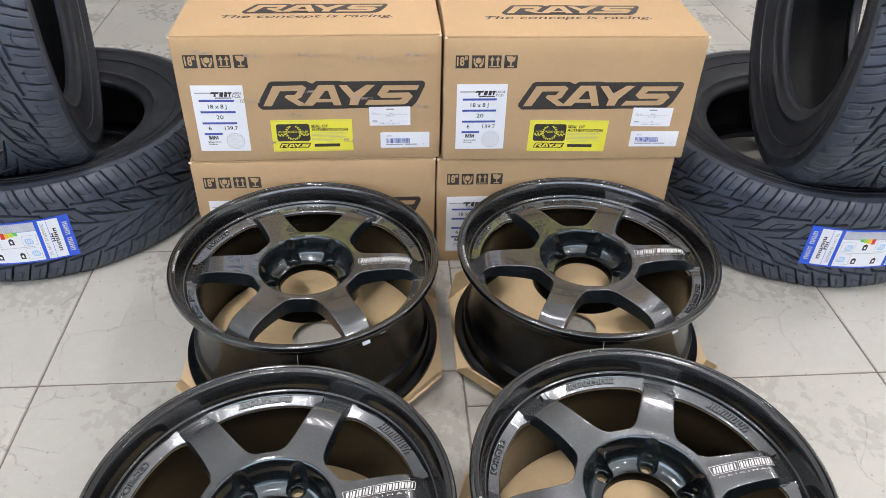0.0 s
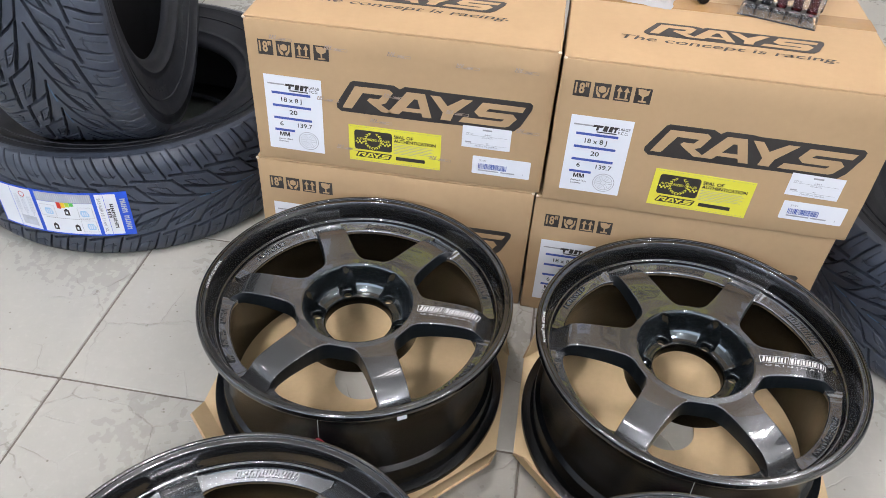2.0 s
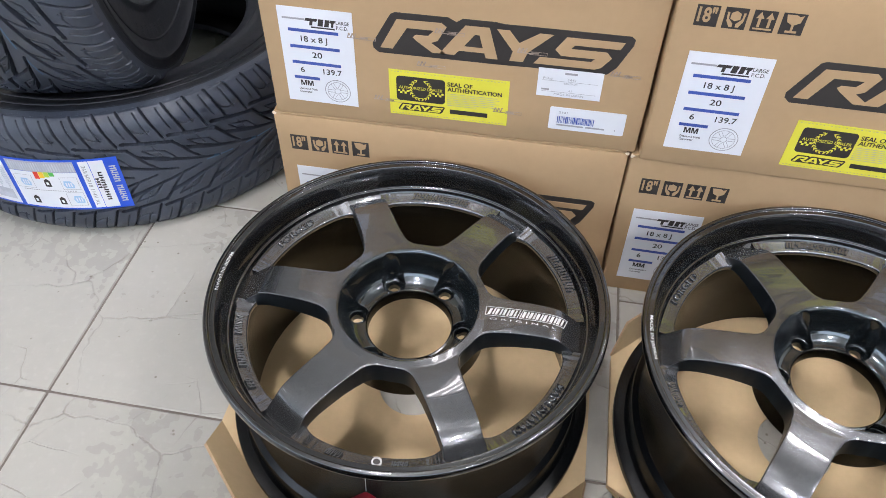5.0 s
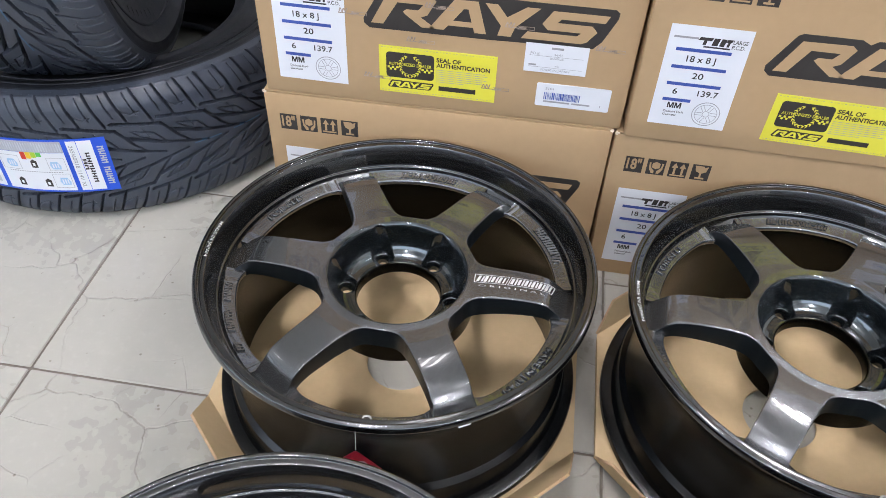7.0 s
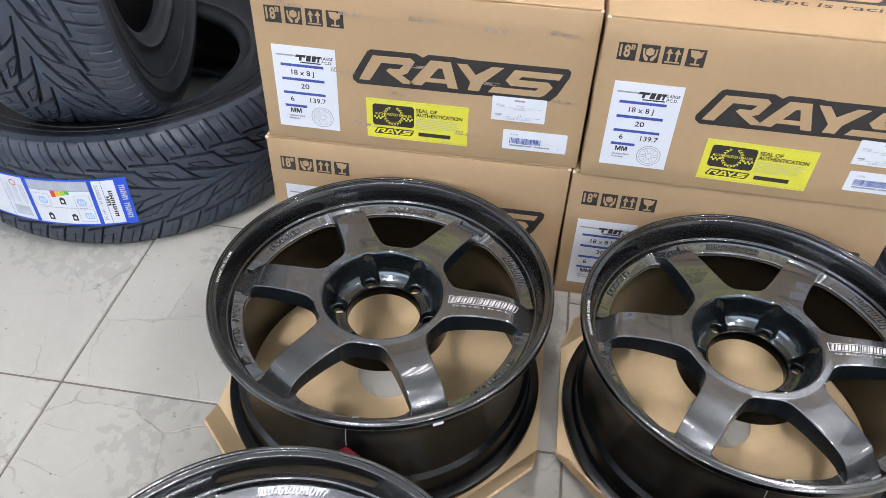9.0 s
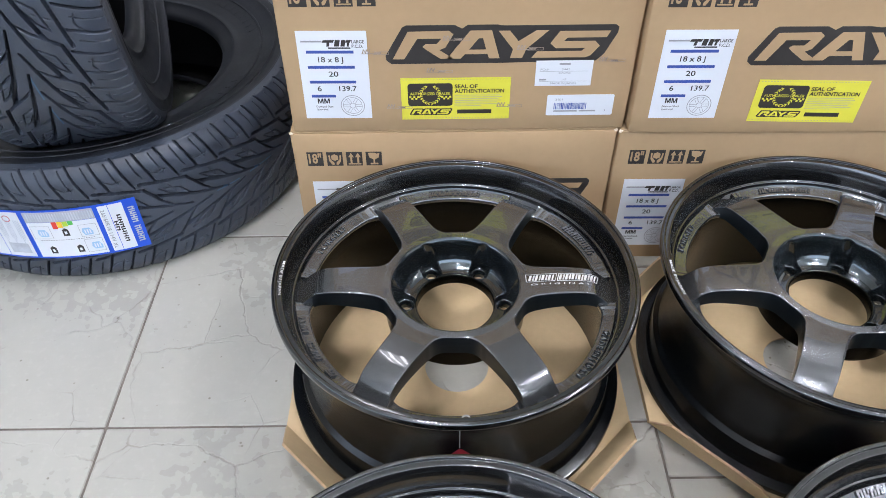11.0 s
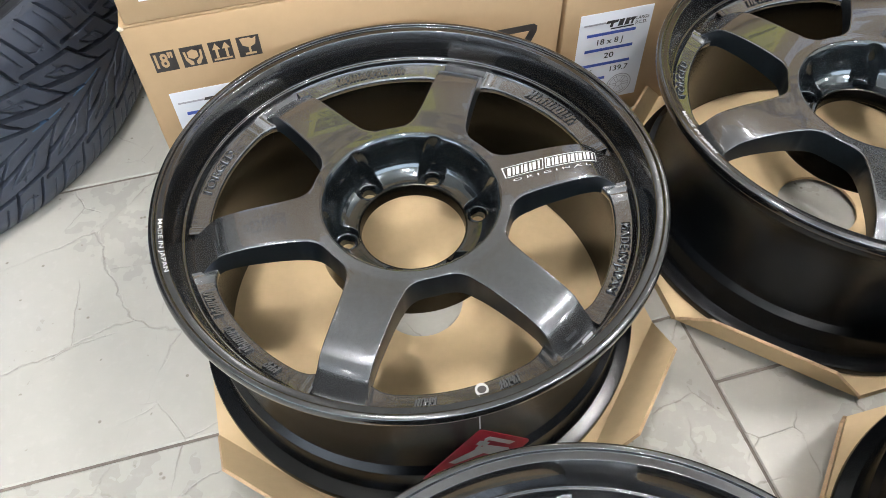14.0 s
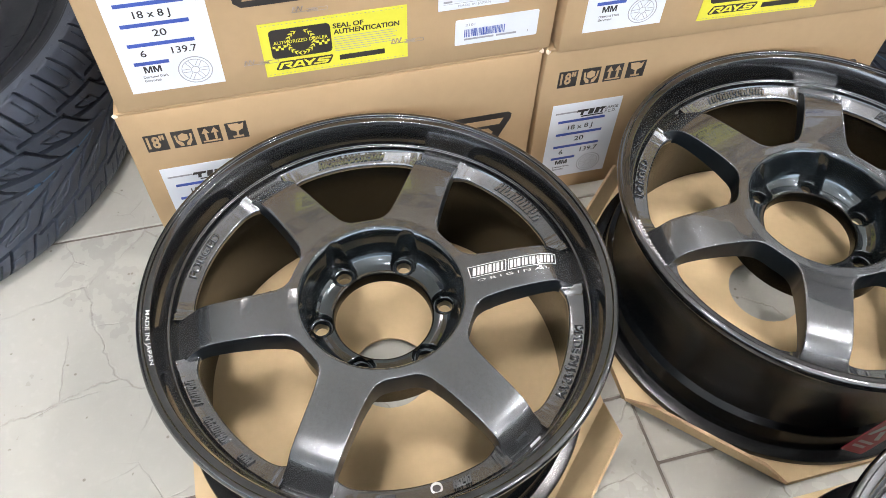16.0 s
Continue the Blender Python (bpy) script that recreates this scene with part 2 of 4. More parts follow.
def lathe(profile, seg, closed=False, start=0.0, end=2 * math.pi):
    """Turns (r, z) points round the z axis."""
    full = abs(end - start - 2 * math.pi) < 1e-6
    n = seg if full else seg + 1
    a = np.array([start + (end - start) * i / seg for i in range(n)])
    p = np.array(profile)
    verts = np.stack([np.outer(np.cos(a), p[:, 0]), np.outer(np.sin(a), p[:, 0]), np.tile(p[:, 1], (n, 1))], -1).reshape(-1, 3)
    k = len(p)
    faces = []
    for i in range(seg):
        j = (i + 1) % n
        for q in range(k if closed else k - 1):
            r = (q + 1) % k
            faces.append((i * k + q, j * k + q, j * k + r, i * k + r))
    return verts, faces


def raw_mesh(name, verts, faces, mats, smooth=35):
    me = bpy.data.meshes.new(name)
    me.from_pydata([tuple(v) for v in verts], [], faces)
    for m in mats if isinstance(mats, (list, tuple)) else [mats]:
        me.materials.append(m)
    me.polygons.foreach_set("use_smooth", [True] * len(me.polygons))
    me.set_sharp_from_angle(angle=radians(smooth))
    return me


def rounded(profile, times=2):
    """Softens the corners of an open profile."""
    for _ in range(times):
        out = [profile[0]]
        for a, b in zip(profile, profile[1:]):
            out += [(a[0] * 0.75 + b[0] * 0.25, a[1] * 0.75 + b[1] * 0.25), (a[0] * 0.25 + b[0] * 0.75, a[1] * 0.25 + b[1] * 0.75)]
        profile = out + [profile[-1]]
    return profile


def plates(polys, thick=0.0004):
    """Flat plates in the xz plane, facing -y, each from (x, z) corners."""
    bm = bmesh.new()
    for poly in polys:
        front = [bm.verts.new((x, -thick, z)) for x, z in poly]
        back = [bm.verts.new((x, 0, z)) for x, z in poly]
        bm.faces.new(front)
        n = len(poly)
        for i in range(n):
            bm.faces.new((front[i], back[i], back[(i + 1) % n], front[(i + 1) % n]))
    bmesh.ops.recalc_face_normals(bm, faces=bm.faces[:])
    return bm


def rect(x0, x1, z0, z1, slant=0.0):
    return [(x0, z0), (x1, z0), (x1 + slant, z1), (x0 + slant, z1)]


def round_rect(x0, x1, z0, z1, r, n=4):
    out = []
    for cx, cz, a0 in ((x1 - r, z1 - r, 0), (x0 + r, z1 - r, 90), (x0 + r, z0 + r, 180), (x1 - r, z0 + r, 270)):
        for i in range(n + 1):
            a = radians(a0 + 90 * i / n)
            out.append((cx + r * math.cos(a), cz + r * math.sin(a)))
    return out


def disc(cx, cz, r, n=20, rz=None):
    return [(cx + r * math.cos(2 * math.pi * i / n), cz + (rz or r) * math.sin(2 * math.pi * i / n)) for i in range(n)]


def ring(cx, cz, r0, r1, n=24):
    out = []
    for i in range(n):
        a, b = 2 * math.pi * i / n, 2 * math.pi * (i + 1) / n
        out.append([(cx + r * math.cos(t), cz + r * math.sin(t)) for r, t in ((r0, a), (r1, a), (r1, b), (r0, b))])
    return out


def text_bm(body, height, width=None, bold=0.0, shear=0.0, depth=0.0003, solid=False):
    """Letters in the xz plane facing -y, from (0, 0), with capitals of that height, fitted to the width."""
    cu = bpy.data.curves.new("letters", "FONT")
    cu.body, cu.size, cu.offset, cu.shear, cu.extrude, cu.resolution_u = body, 1.0, bold, shear, 0.0, 3
    ob = new("letters", cu)
    me = bpy.data.meshes.new_from_object(ob.evaluated_get(bpy.context.evaluated_depsgraph_get()))
    bpy.data.objects.remove(ob)
    bm = bmesh.new()
    bm.from_mesh(me)
    bpy.data.meshes.remove(me)
    xs = [v.co.x for v in bm.verts]
    x0, x1 = min(xs), max(xs)
    k = height / 0.70
    kx = k if width is None else width / (x1 - x0)
    for v in bm.verts:
        v.co = Vector(((v.co.x - x0) * kx, -depth, v.co.y * k))
    if solid:
        side = bmesh.ops.extrude_face_region(bm, geom=bm.faces[:], use_keep_orig=True)
        for v in side["geom"]:
            if isinstance(v, bmesh.types.BMVert):
                v.co.y = -depth
        for v in set(bm.verts) - {g for g in side["geom"] if isinstance(g, bmesh.types.BMVert)}:
            v.co.y = 0.0
        bmesh.ops.recalc_face_normals(bm, faces=bm.faces[:])
    return bm


def moved(bm, x, z, y=0.0):
    bmesh.ops.translate(bm, verts=bm.verts[:], vec=(x, y, z))
    return bm


# ---- the room ----
def slab(name, x0, x1, y0, y1, z0, z1, mat, label, category):
    return tagged(new(name, mesh_of(box_bm(x0, x1, y0, y1, z0, z1), name, mat)), label, category, kind="structure")


ROOM = (-4.2, 4.4, -4.6, 4.8, 3.0)
slab("wall_north", ROOM[0], ROOM[1], ROOM[3], ROOM[3] + 0.15, -0.1, ROOM[4], WALL, "plain off-white painted shop wall behind the boxes", "wall")
# Unseen side opening and dark low walls, added to shape light and reflections.
SILL, HEAD, CORNER = 1.45, 2.65, -1.2
slab("wall_west_a", ROOM[0] - 0.15, ROOM[0], CORNER, ROOM[3], -0.1, ROOM[4], WALL, "plain off-white painted shop side wall", "wall")
slab("wall_west_b", ROOM[0] - 0.15, ROOM[0], ROOM[2], CORNER, HEAD, ROOM[4], WALL, "plain off-white lintel over an added, unseen side opening", "wall")
slab("added_wall_west_c", ROOM[0] - 0.15, ROOM[0], ROOM[2], CORNER, -0.1, SILL, ADDED_DARK_WALL, "dark grey wall under the side opening, added unseen for dark reflections", "wall")
slab("wall_east", ROOM[1], ROOM[1] + 0.15, ROOM[2], ROOM[3], -0.1, ROOM[4], WALL, "plain off-white painted shop side wall", "wall")
slab("wall_south_a", ROOM[0] - 0.15, -4.05, ROOM[2] - 0.15, ROOM[2], -0.1, ROOM[4], WALL, "plain off-white corner post of the shop front", "wall")
slab("wall_south_b", 3.9, ROOM[1], ROOM[2] - 0.15, ROOM[2], -0.1, ROOM[4], WALL, "plain off-white wall beside the shop window", "wall")
slab("wall_south_c", -4.05, 3.9, ROOM[2] - 0.15, ROOM[2], HEAD, ROOM[4], WALL, "plain off-white lintel over the shop window", "wall")
slab("added_wall_south_d", -4.05, 3.9, ROOM[2] - 0.15, ROOM[2], -0.1, SILL, ADDED_DARK_WALL, "dark grey wall under the wide front opening, added unseen for dark reflections", "wall")
slab("ceiling", ROOM[0], ROOM[1], ROOM[2], ROOM[3], ROOM[4], ROOM[4] + 0.1, CEIL, "plain white painted shop ceiling", "ceiling")


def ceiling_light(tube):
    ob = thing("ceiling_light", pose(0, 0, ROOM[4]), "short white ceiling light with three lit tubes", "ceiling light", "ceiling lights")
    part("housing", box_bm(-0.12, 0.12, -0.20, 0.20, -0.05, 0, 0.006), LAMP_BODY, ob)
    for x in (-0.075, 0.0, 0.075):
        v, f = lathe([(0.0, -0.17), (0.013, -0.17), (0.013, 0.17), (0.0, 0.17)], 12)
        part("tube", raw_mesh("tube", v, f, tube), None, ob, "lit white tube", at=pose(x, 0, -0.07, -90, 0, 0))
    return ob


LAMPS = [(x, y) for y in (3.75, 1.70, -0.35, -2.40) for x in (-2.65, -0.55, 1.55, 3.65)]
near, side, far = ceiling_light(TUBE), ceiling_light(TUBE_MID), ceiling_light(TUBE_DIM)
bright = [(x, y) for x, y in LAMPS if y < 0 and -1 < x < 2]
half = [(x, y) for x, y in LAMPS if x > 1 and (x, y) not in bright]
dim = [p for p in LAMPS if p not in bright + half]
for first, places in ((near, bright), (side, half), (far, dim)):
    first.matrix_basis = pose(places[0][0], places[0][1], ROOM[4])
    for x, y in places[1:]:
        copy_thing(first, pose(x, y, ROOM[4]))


# ---- cardboard boxes ----
W, D, H = 0.512, 0.512, 0.270


def hull_mark(k=1.0):
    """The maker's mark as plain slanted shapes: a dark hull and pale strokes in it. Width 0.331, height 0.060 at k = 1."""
    dark = [[(0.0007, 0.0062), (0.0000, 0.0132), (0.0253, 0.0569), (0.0311, 0.0600), (0.0990, 0.0600), (0.1099, 0.0545), (0.1178, 0.0600), (0.1583, 0.0600), (0.1698, 0.0584), (0.2421, 0.0584), (0.3252, 0.0584), (0.3303, 0.0545), (0.3296, 0.0460), (0.3144, 0.0132), (0.3043, 0.0023), (0.2941, 0.0000), (0.2060, 0.0008), (0.1698, 0.0000), (0.0079, 0.0000)]]
    pale = [[(0.0101, 0.0078), (0.0332, 0.0506), (0.0911, 0.0514), (0.0976, 0.0460), (0.0860, 0.0257), (0.0773, 0.0218), (0.0976, 0.0078), (0.0788, 0.0078), (0.0585, 0.0226), (0.0535, 0.0273), (0.0578, 0.0312), (0.0737, 0.0312), (0.0809, 0.0397), (0.0463, 0.0397), (0.0267, 0.0078)],
            [(0.0882, 0.0078), (0.1214, 0.0514), (0.1337, 0.0514), (0.1337, 0.0397), (0.1200, 0.0218), (0.1337, 0.0218), (0.1337, 0.0148), (0.1142, 0.0148), (0.1077, 0.0078)],
            [(0.1337, 0.0514), (0.1518, 0.0514), (0.1641, 0.0078), (0.1489, 0.0078), (0.1467, 0.0148), (0.1337, 0.0148), (0.1337, 0.0218), (0.1445, 0.0218), (0.1395, 0.0397), (0.1337, 0.0397)],
            [(0.1612, 0.0506), (0.1771, 0.0506), (0.1901, 0.0343), (0.2146, 0.0506), (0.2320, 0.0506), (0.2016, 0.0218), (0.1966, 0.0078), (0.1792, 0.0078), (0.1828, 0.0218)],
            [(0.2479, 0.0491), (0.3194, 0.0491), (0.3144, 0.0390), (0.2595, 0.0390), (0.2544, 0.0335), (0.2992, 0.0335), (0.3064, 0.0257), (0.2949, 0.0109), (0.2876, 0.0078), (0.2103, 0.0078), (0.2175, 0.0179), (0.2811, 0.0179), (0.2862, 0.0226), (0.2436, 0.0226), (0.2356, 0.0304)]]
    s = lambda ps: [[(x * k, z * k) for x, z in p] for p in ps]
    return s(dark), s(pale)


def shift(polys, x, z):
    return [[(a + x, b + z) for a, b in p] for p in polys]


def icons(ob):
    """Four dark handling squares in a row."""
    for i in range(4):
        x0 = 0.0215 + i * 0.0314
        z0 = H - 0.064
        part("handling_mark", plates([rect(x0, x0 + 0.0256, z0, z0 + 0.0264)]), INK, ob, "black printed handling square")
    y = -0.0005
    part("size_numeral", moved(text_bm('18"', 0.0175, 0.0205, 0.03), 0.0240, H - 0.058, y), CARD, ob)
    x, z = 0.0527, H - 0.0645
    palms = [[(x + 0.0075, z + 0.013), (x + 0.013, z + 0.0105), (x + 0.0185, z + 0.013), (x + 0.0185, z + 0.020), (x + 0.013, z + 0.023), (x + 0.0075, z + 0.020)],
             [(x + 0.003, z + 0.021), (x + 0.0055, z + 0.021), (x + 0.006, z + 0.013), (x + 0.0115, z + 0.007), (x + 0.0115, z + 0.003), (x + 0.008, z + 0.003), (x + 0.004, z + 0.010)],
             [(x + 0.0235, z + 0.021), (x + 0.021, z + 0.021), (x + 0.0205, z + 0.013), (x + 0.015, z + 0.007), (x + 0.015, z + 0.003), (x + 0.0185, z + 0.003), (x + 0.0225, z + 0.010)]]
    part("carry_sign", moved(plates(palms), 0, 0, -0.0004), CARD, ob)
    x = 0.0840
    arrows = []
    for dx in (0.0035, 0.0145):
        arrows += [rect(x + dx + 0.003, x + dx + 0.006, z + 0.006, z + 0.018), [(x + dx, z + 0.017), (x + dx + 0.009, z + 0.017), (x + dx + 0.0045, z + 0.025)]]
    arrows.append(rect(x + 0.003, x + 0.0235, z + 0.003, z + 0.005))
    part("arrow_sign", moved(plates(arrows), 0, 0, -0.0004), CARD, ob)
    x = 0.1155
    glass = [[(x + 0.004, z + 0.025), (x + 0.006, z + 0.016), (x + 0.0115, z + 0.013), (x + 0.015, z + 0.013), (x + 0.0205, z + 0.016), (x + 0.0225, z + 0.025), (x + 0.018, z + 0.023), (x + 0.015, z + 0.025)],
             rect(x + 0.012, x + 0.0145, z + 0.005, z + 0.014), rect(x + 0.007, x + 0.0195, z + 0.003, z + 0.0055)]
    part("glass_sign", moved(plates(glass), 0, 0, -0.0004), CARD, ob)


def size_label(ob, x=0.022, z=0.026, turn=0.0):
    """The white size sheet: blue bars, figures and a drawing of the wheel."""
    sheet = part("size_label", plates([rect(0, 0.100, 0, 0.145)]), PAPER, ob, "white paper size label with blue bars", at=pose(x, -0.0004, z, 0, turn, 0))
    y = -0.0005
    bars = [rect(0.012, 0.080, 0.110, 0.1145), rect(0.012, 0.080, 0.0855, 0.090), rect(0.012, 0.080, 0.061, 0.0655), rect(0.012, 0.048, 0.037, 0.0415)]
    part("blue_bar", moved(plates(bars, 0.0002), 0, 0, y), BAR_BLUE, sheet)
    for poly in (rect(0.036, 0.052, 0.127, 0.131, 0.002), rect(0.042, 0.046, 0.121, 0.127, 0.001), rect(0.053, 0.060, 0.121, 0.131, 0.002), rect(0.062, 0.068, 0.121, 0.131, 0.002),
                 rect(0.069, 0.076, 0.127, 0.131, 0.002), rect(0.071, 0.074, 0.121, 0.127, 0.001), rect(0.044, 0.076, 0.1175, 0.1195)):
        part("model_mark", moved(plates([poly], 0.0002), 0, 0, y), INK, sheet)
    part("maker_line", moved(plates([rect(0.006, 0.036, 0.1275, 0.130)], 0.0002), 0, 0, y), GREY_INK, sheet)
    for body, h, w, tx, tz in (("18 x 8 J", 0.0085, 0.036, 0.028, 0.096), ("20", 0.0085, 0.014, 0.041, 0.0725), ("6", 0.0085, 0.006, 0.022, 0.048), ("139.7", 0.0085, 0.026, 0.054, 0.048),
                               ("Diamond Dark", 0.0032, 0.026, 0.017, 0.0195), ("Gunmetal", 0.0032, 0.017, 0.017, 0.0145), ("LARGE", 0.005, 0.018, 0.078, 0.126), ("P.C.D.", 0.005, 0.016, 0.078, 0.119)):
        part("printed_figure", moved(text_bm(body, h, w, 0.012, depth=0.0002), tx, tz, y), INK, sheet)
    for x0 in (0.020, 0.0295):
        m = [(0, 0), (0.2, 0), (0.2, 0.62), (0.42, 0), (0.58, 0), (0.8, 0.62), (0.8, 0), (1, 0), (1, 1), (0.72, 1), (0.5, 0.36), (0.28, 1), (0, 1)]
        part("printed_figure", moved(plates([[(x0 + 0.0085 * u, 0.0265 + 0.0085 * w) for u, w in m]], 0.0002), 0, 0, y), INK, sheet)
    draw = ring(0.072, 0.0225, 0.0172, 0.0182) + ring(0.072, 0.0225, 0.0140, 0.0146) + ring(0.072, 0.0225, 0.0040, 0.0047, 16)
    for i in range(6):
        for s in (-0.0019, 0.0019):
            a = radians(60 * i)
            p = lambda r, o: (0.072 + r * math.cos(a) - o * math.sin(a), 0.0225 + r * math.sin(a) + o * math.cos(a))
            draw.append([p(0.005, s), p(0.014, s), p(0.014, s + 0.0006), p(0.005, s + 0.0006)])
    part("wheel_drawing", moved(plates(draw, 0.0002), 0, 0, y), GREY_INK, sheet)
    return sheet


def seal_label(ob, x, z, turn=0.0):
    """The yellow seal with a dark badge, wreath, words and lines."""
    sheet = part("seal_label", plates([rect(0, 0.163, 0, 0.072)]), YELLOW, ob, "bright yellow authentication sticker", at=pose(x, -0.0004, z, 0, turn, 0))
    y = -0.0005
    part("badge", moved(plates([round_rect(0.010, 0.077, 0.024, 0.063, 0.005)], 0.0002), 0, 0, y), INK, sheet, "dark badge with a laurel wreath")
    leaves = []
    for side in (-1, 1):
        for i in range(9):
            a = radians(-80 + i * 18)
            for dr, tilt in ((0.0008, 35), (-0.0012, -35)):
                cx, cz, b = 0.0435 + side * (0.0145 + dr) * math.cos(a), 0.0435 + (0.0155 + dr) * math.sin(a), a + radians(90 + tilt)
                leaves.append([(cx + side * (0.0030 * u * math.cos(b) - 0.0009 * w * math.sin(b)), cz + 0.0030 * u * math.sin(b) + 0.0009 * w * math.cos(b)) for u, w in ((-1, 0), (0, -1), (1, 0), (0, 1))])
    for side in (-1, 1):
        for i in range(5):
            for j in range(2):
                if (i + j) % 2 == 0:
                    cx = 0.0435 + side * (0.018 + i * 0.003)
                    leaves.append(rect(cx - 0.0015, cx + 0.0015, 0.0385 - j * 0.003, 0.0415 - j * 0.003))
    part("wreath", moved(plates(leaves, 0.0002), 0, 0, y - 0.0002), YELLOW, sheet)
    part("badge_lettering", moved(text_bm("AUTHORIZED DEALER", 0.0045, 0.060, 0.01, depth=0.0002), 0.0135, 0.0435, y - 0.0004), YELLOW, sheet)
    part("seal_lettering", moved(text_bm("SEAL OF", 0.0062, 0.034, 0.03, depth=0.0002), 0.080, 0.0545, y), INK, sheet)
    part("seal_lettering", moved(text_bm("AUTHENTICATION", 0.0062, 0.074, 0.03, depth=0.0002), 0.080, 0.0465, y), INK, sheet)
    part("small_print", moved(plates([rect(0.080, 0.080 + w, 0.0420 - i * 0.0031, 0.0426 - i * 0.0031) for i, w in enumerate((0.068, 0.071, 0.066, 0.070, 0.064, 0.069, 0.040))], 0.0002), 0, 0, y), GREY_INK, sheet)
    part("code_bar", moved(plates([rect(0.084, 0.136, 0.010, 0.017)], 0.0002), 0, 0, y), INK, sheet)
    dark, pale = hull_mark(0.196)
    part("maker_mark", moved(plates(shift(dark, 0.012, 0.008), 0.0002), 0, 0, y), INK, sheet)
    part("maker_mark_inlay", moved(plates(shift(pale, 0.012, 0.008), 0.0002), 0, 0, y - 0.0003), YELLOW, sheet)
    for zz in (0.0025, 0.069):
        part("stitch_line", moved(plates([rect(0.003 + i * 0.0045, 0.0055 + i * 0.0045, zz, zz + 0.0004) for i in range(35)], 0.0002), 0, 0, y), GREY_INK, sheet)


def order_label(ob, x, z, turn=0.0):
    sheet = part("order_label", plates([rect(0, 0.083, 0, 0.042)]), PAPER, ob, "thin white order label", at=pose(x, -0.0007, z, 0, turn, 0))
    y = -0.0005
    for body, h, w, tx, tz in (("PO.#", 0.0035, 0.012, 0.007, 0.026), ("3441", 0.0035, 0.011, 0.038, 0.026), ("BANGKOK", 0.0028, 0.018, 0.034, 0.0205), ("45", 0.003, 0.005, 0.041, 0.0095), ("MADE IN JAPAN", 0.0032, 0.038, 0.023, 0.003)):
        part("printed_figure", moved(text_bm(body, h, w, depth=0.0002), tx, tz, y), GREY_INK, sheet)
    part("rule", moved(plates([rect(0.006, 0.077, 0.0243, 0.0247), rect(0.006, 0.077, 0.0077, 0.0081), rect(0.034, 0.050, 0.035, 0.038), rect(0.006, 0.016, 0.0095, 0.012)], 0.0002), 0, 0, y), GREY_INK, sheet)


def stock_label(ob, x, z, turn=0.0):
    sheet = part("stock_label", plates([round_rect(0, 0.101, 0, 0.036, 0.002, 2)]), PAPER, ob, "white stock label with a barcode", at=pose(x, -0.0004, z, 0, turn, 0))
    y = -0.0005
    rnd = random.Random(5)
    bars, cx = [], 0.011
    while cx < 0.060:
        w = rnd.choice((0.0006, 0.0006, 0.0011, 0.0016))
        bars.append(rect(cx, cx + w, 0.011, 0.022))
        cx += w + rnd.choice((0.0006, 0.0009, 0.0013))
    part("barcode", moved(plates(bars, 0.0002), 0, 0, y), BAR_BLUE, sheet)
    part("printed_figure", moved(text_bm("2101", 0.0034, 0.0115, 0.01, depth=0.0002), 0.012, 0.0265, y), GREY_INK, sheet)
    part("code_line", moved(plates([rect(0.011, 0.047, 0.0065, 0.0090), rect(0.050, 0.075, 0.0065, 0.0090), rect(0.0885, 0.0895, 0.0065, 0.0095)], 0.0002), 0, 0, y), GREY_INK, sheet)


def cardboard_box(m, label):
    ob = thing("cardboard_box", m, label, "box", "wheel boxes")
    bm = box_bm(0, W, 0, D, 0, H - 0.003, 0.0035)
    bmesh.ops.subdivide_edges(bm, edges=[e for e in bm.edges if e.calc_length() > 0.2], cuts=6, use_grid_fill=True)
    rnd = random.Random(int(m.translation.x * 1000))
    off = rnd.random() * 50
    for v in bm.verts:
        if v.co.x < 0.01 or v.co.x > W - 0.01:
            v.co.x += 0.0025 * noise.noise((v.co.y * 6 + off, v.co.z * 8, 1))
    part("body", bm, CARD, ob, smooth=40)
    # lid: two flaps that meet on the middle line
    for y0, y1, n in ((0.0015, D / 2 - 0.001, "lid_flap"), (D / 2 + 0.001, D - 0.0015, "lid_flap")):
        part(n, box_bm(0.001, W - 0.001, y0, y1, H - 0.0031, H, 0.0014), CARD, ob)
    part("packing_tape", box_bm(0.0005, W - 0.0005, D / 2 - 0.024, D / 2 + 0.024, H, H + 0.0004), BROWN_TAPE, ob, "glossy brown packing tape")
    # frayed corners
    for x in (0.002, W - 0.002):
        bm = bmesh.new()
        bmesh.ops.create_icosphere(bm, subdivisions=2, radius=0.0042)
        for v in bm.verts:
            v.co = v.co * (0.8 + 0.5 * noise.noise(v.co * 300 + Vector((off, x, 0)))) * 0.9
            v.co.z *= 0.7
        part("frayed_corner", moved(bm, x, H - 0.003, 0.002), TORN, ob, "torn pale paper corner")
    part("printed_logo", moved(plates(shift(hull_mark()[0], 0.150, H - 0.153)), 0, 0, 0), INK, ob, "black printed logo shape")
    part("logo_inlay", moved(plates(shift(hull_mark()[1], 0.150, H - 0.153)), 0, 0, -0.0005), CARD, ob)
    icons(ob)
    return ob


def lid_print(ob):
    """Logo and slogan on the lid, read from the front."""
    flat = pose(0, 0, H + 0.0003, -90, 0, 0)
    dark, pale = hull_mark(0.875)
    part("lid_logo", plates(shift(dark, 0.122, 0.112)), INK, ob, "black printed logo shape", at=flat)
    part("lid_logo_inlay", moved(plates(shift(pale, 0.122, 0.112)), 0, 0, -0.0005), CARD, ob, at=flat)
    part("slogan", moved(text_bm("The concept is racing.", 0.0155, 0.336, 0.008, 0.25), 0.085, 0.088), INK, ob, at=flat)


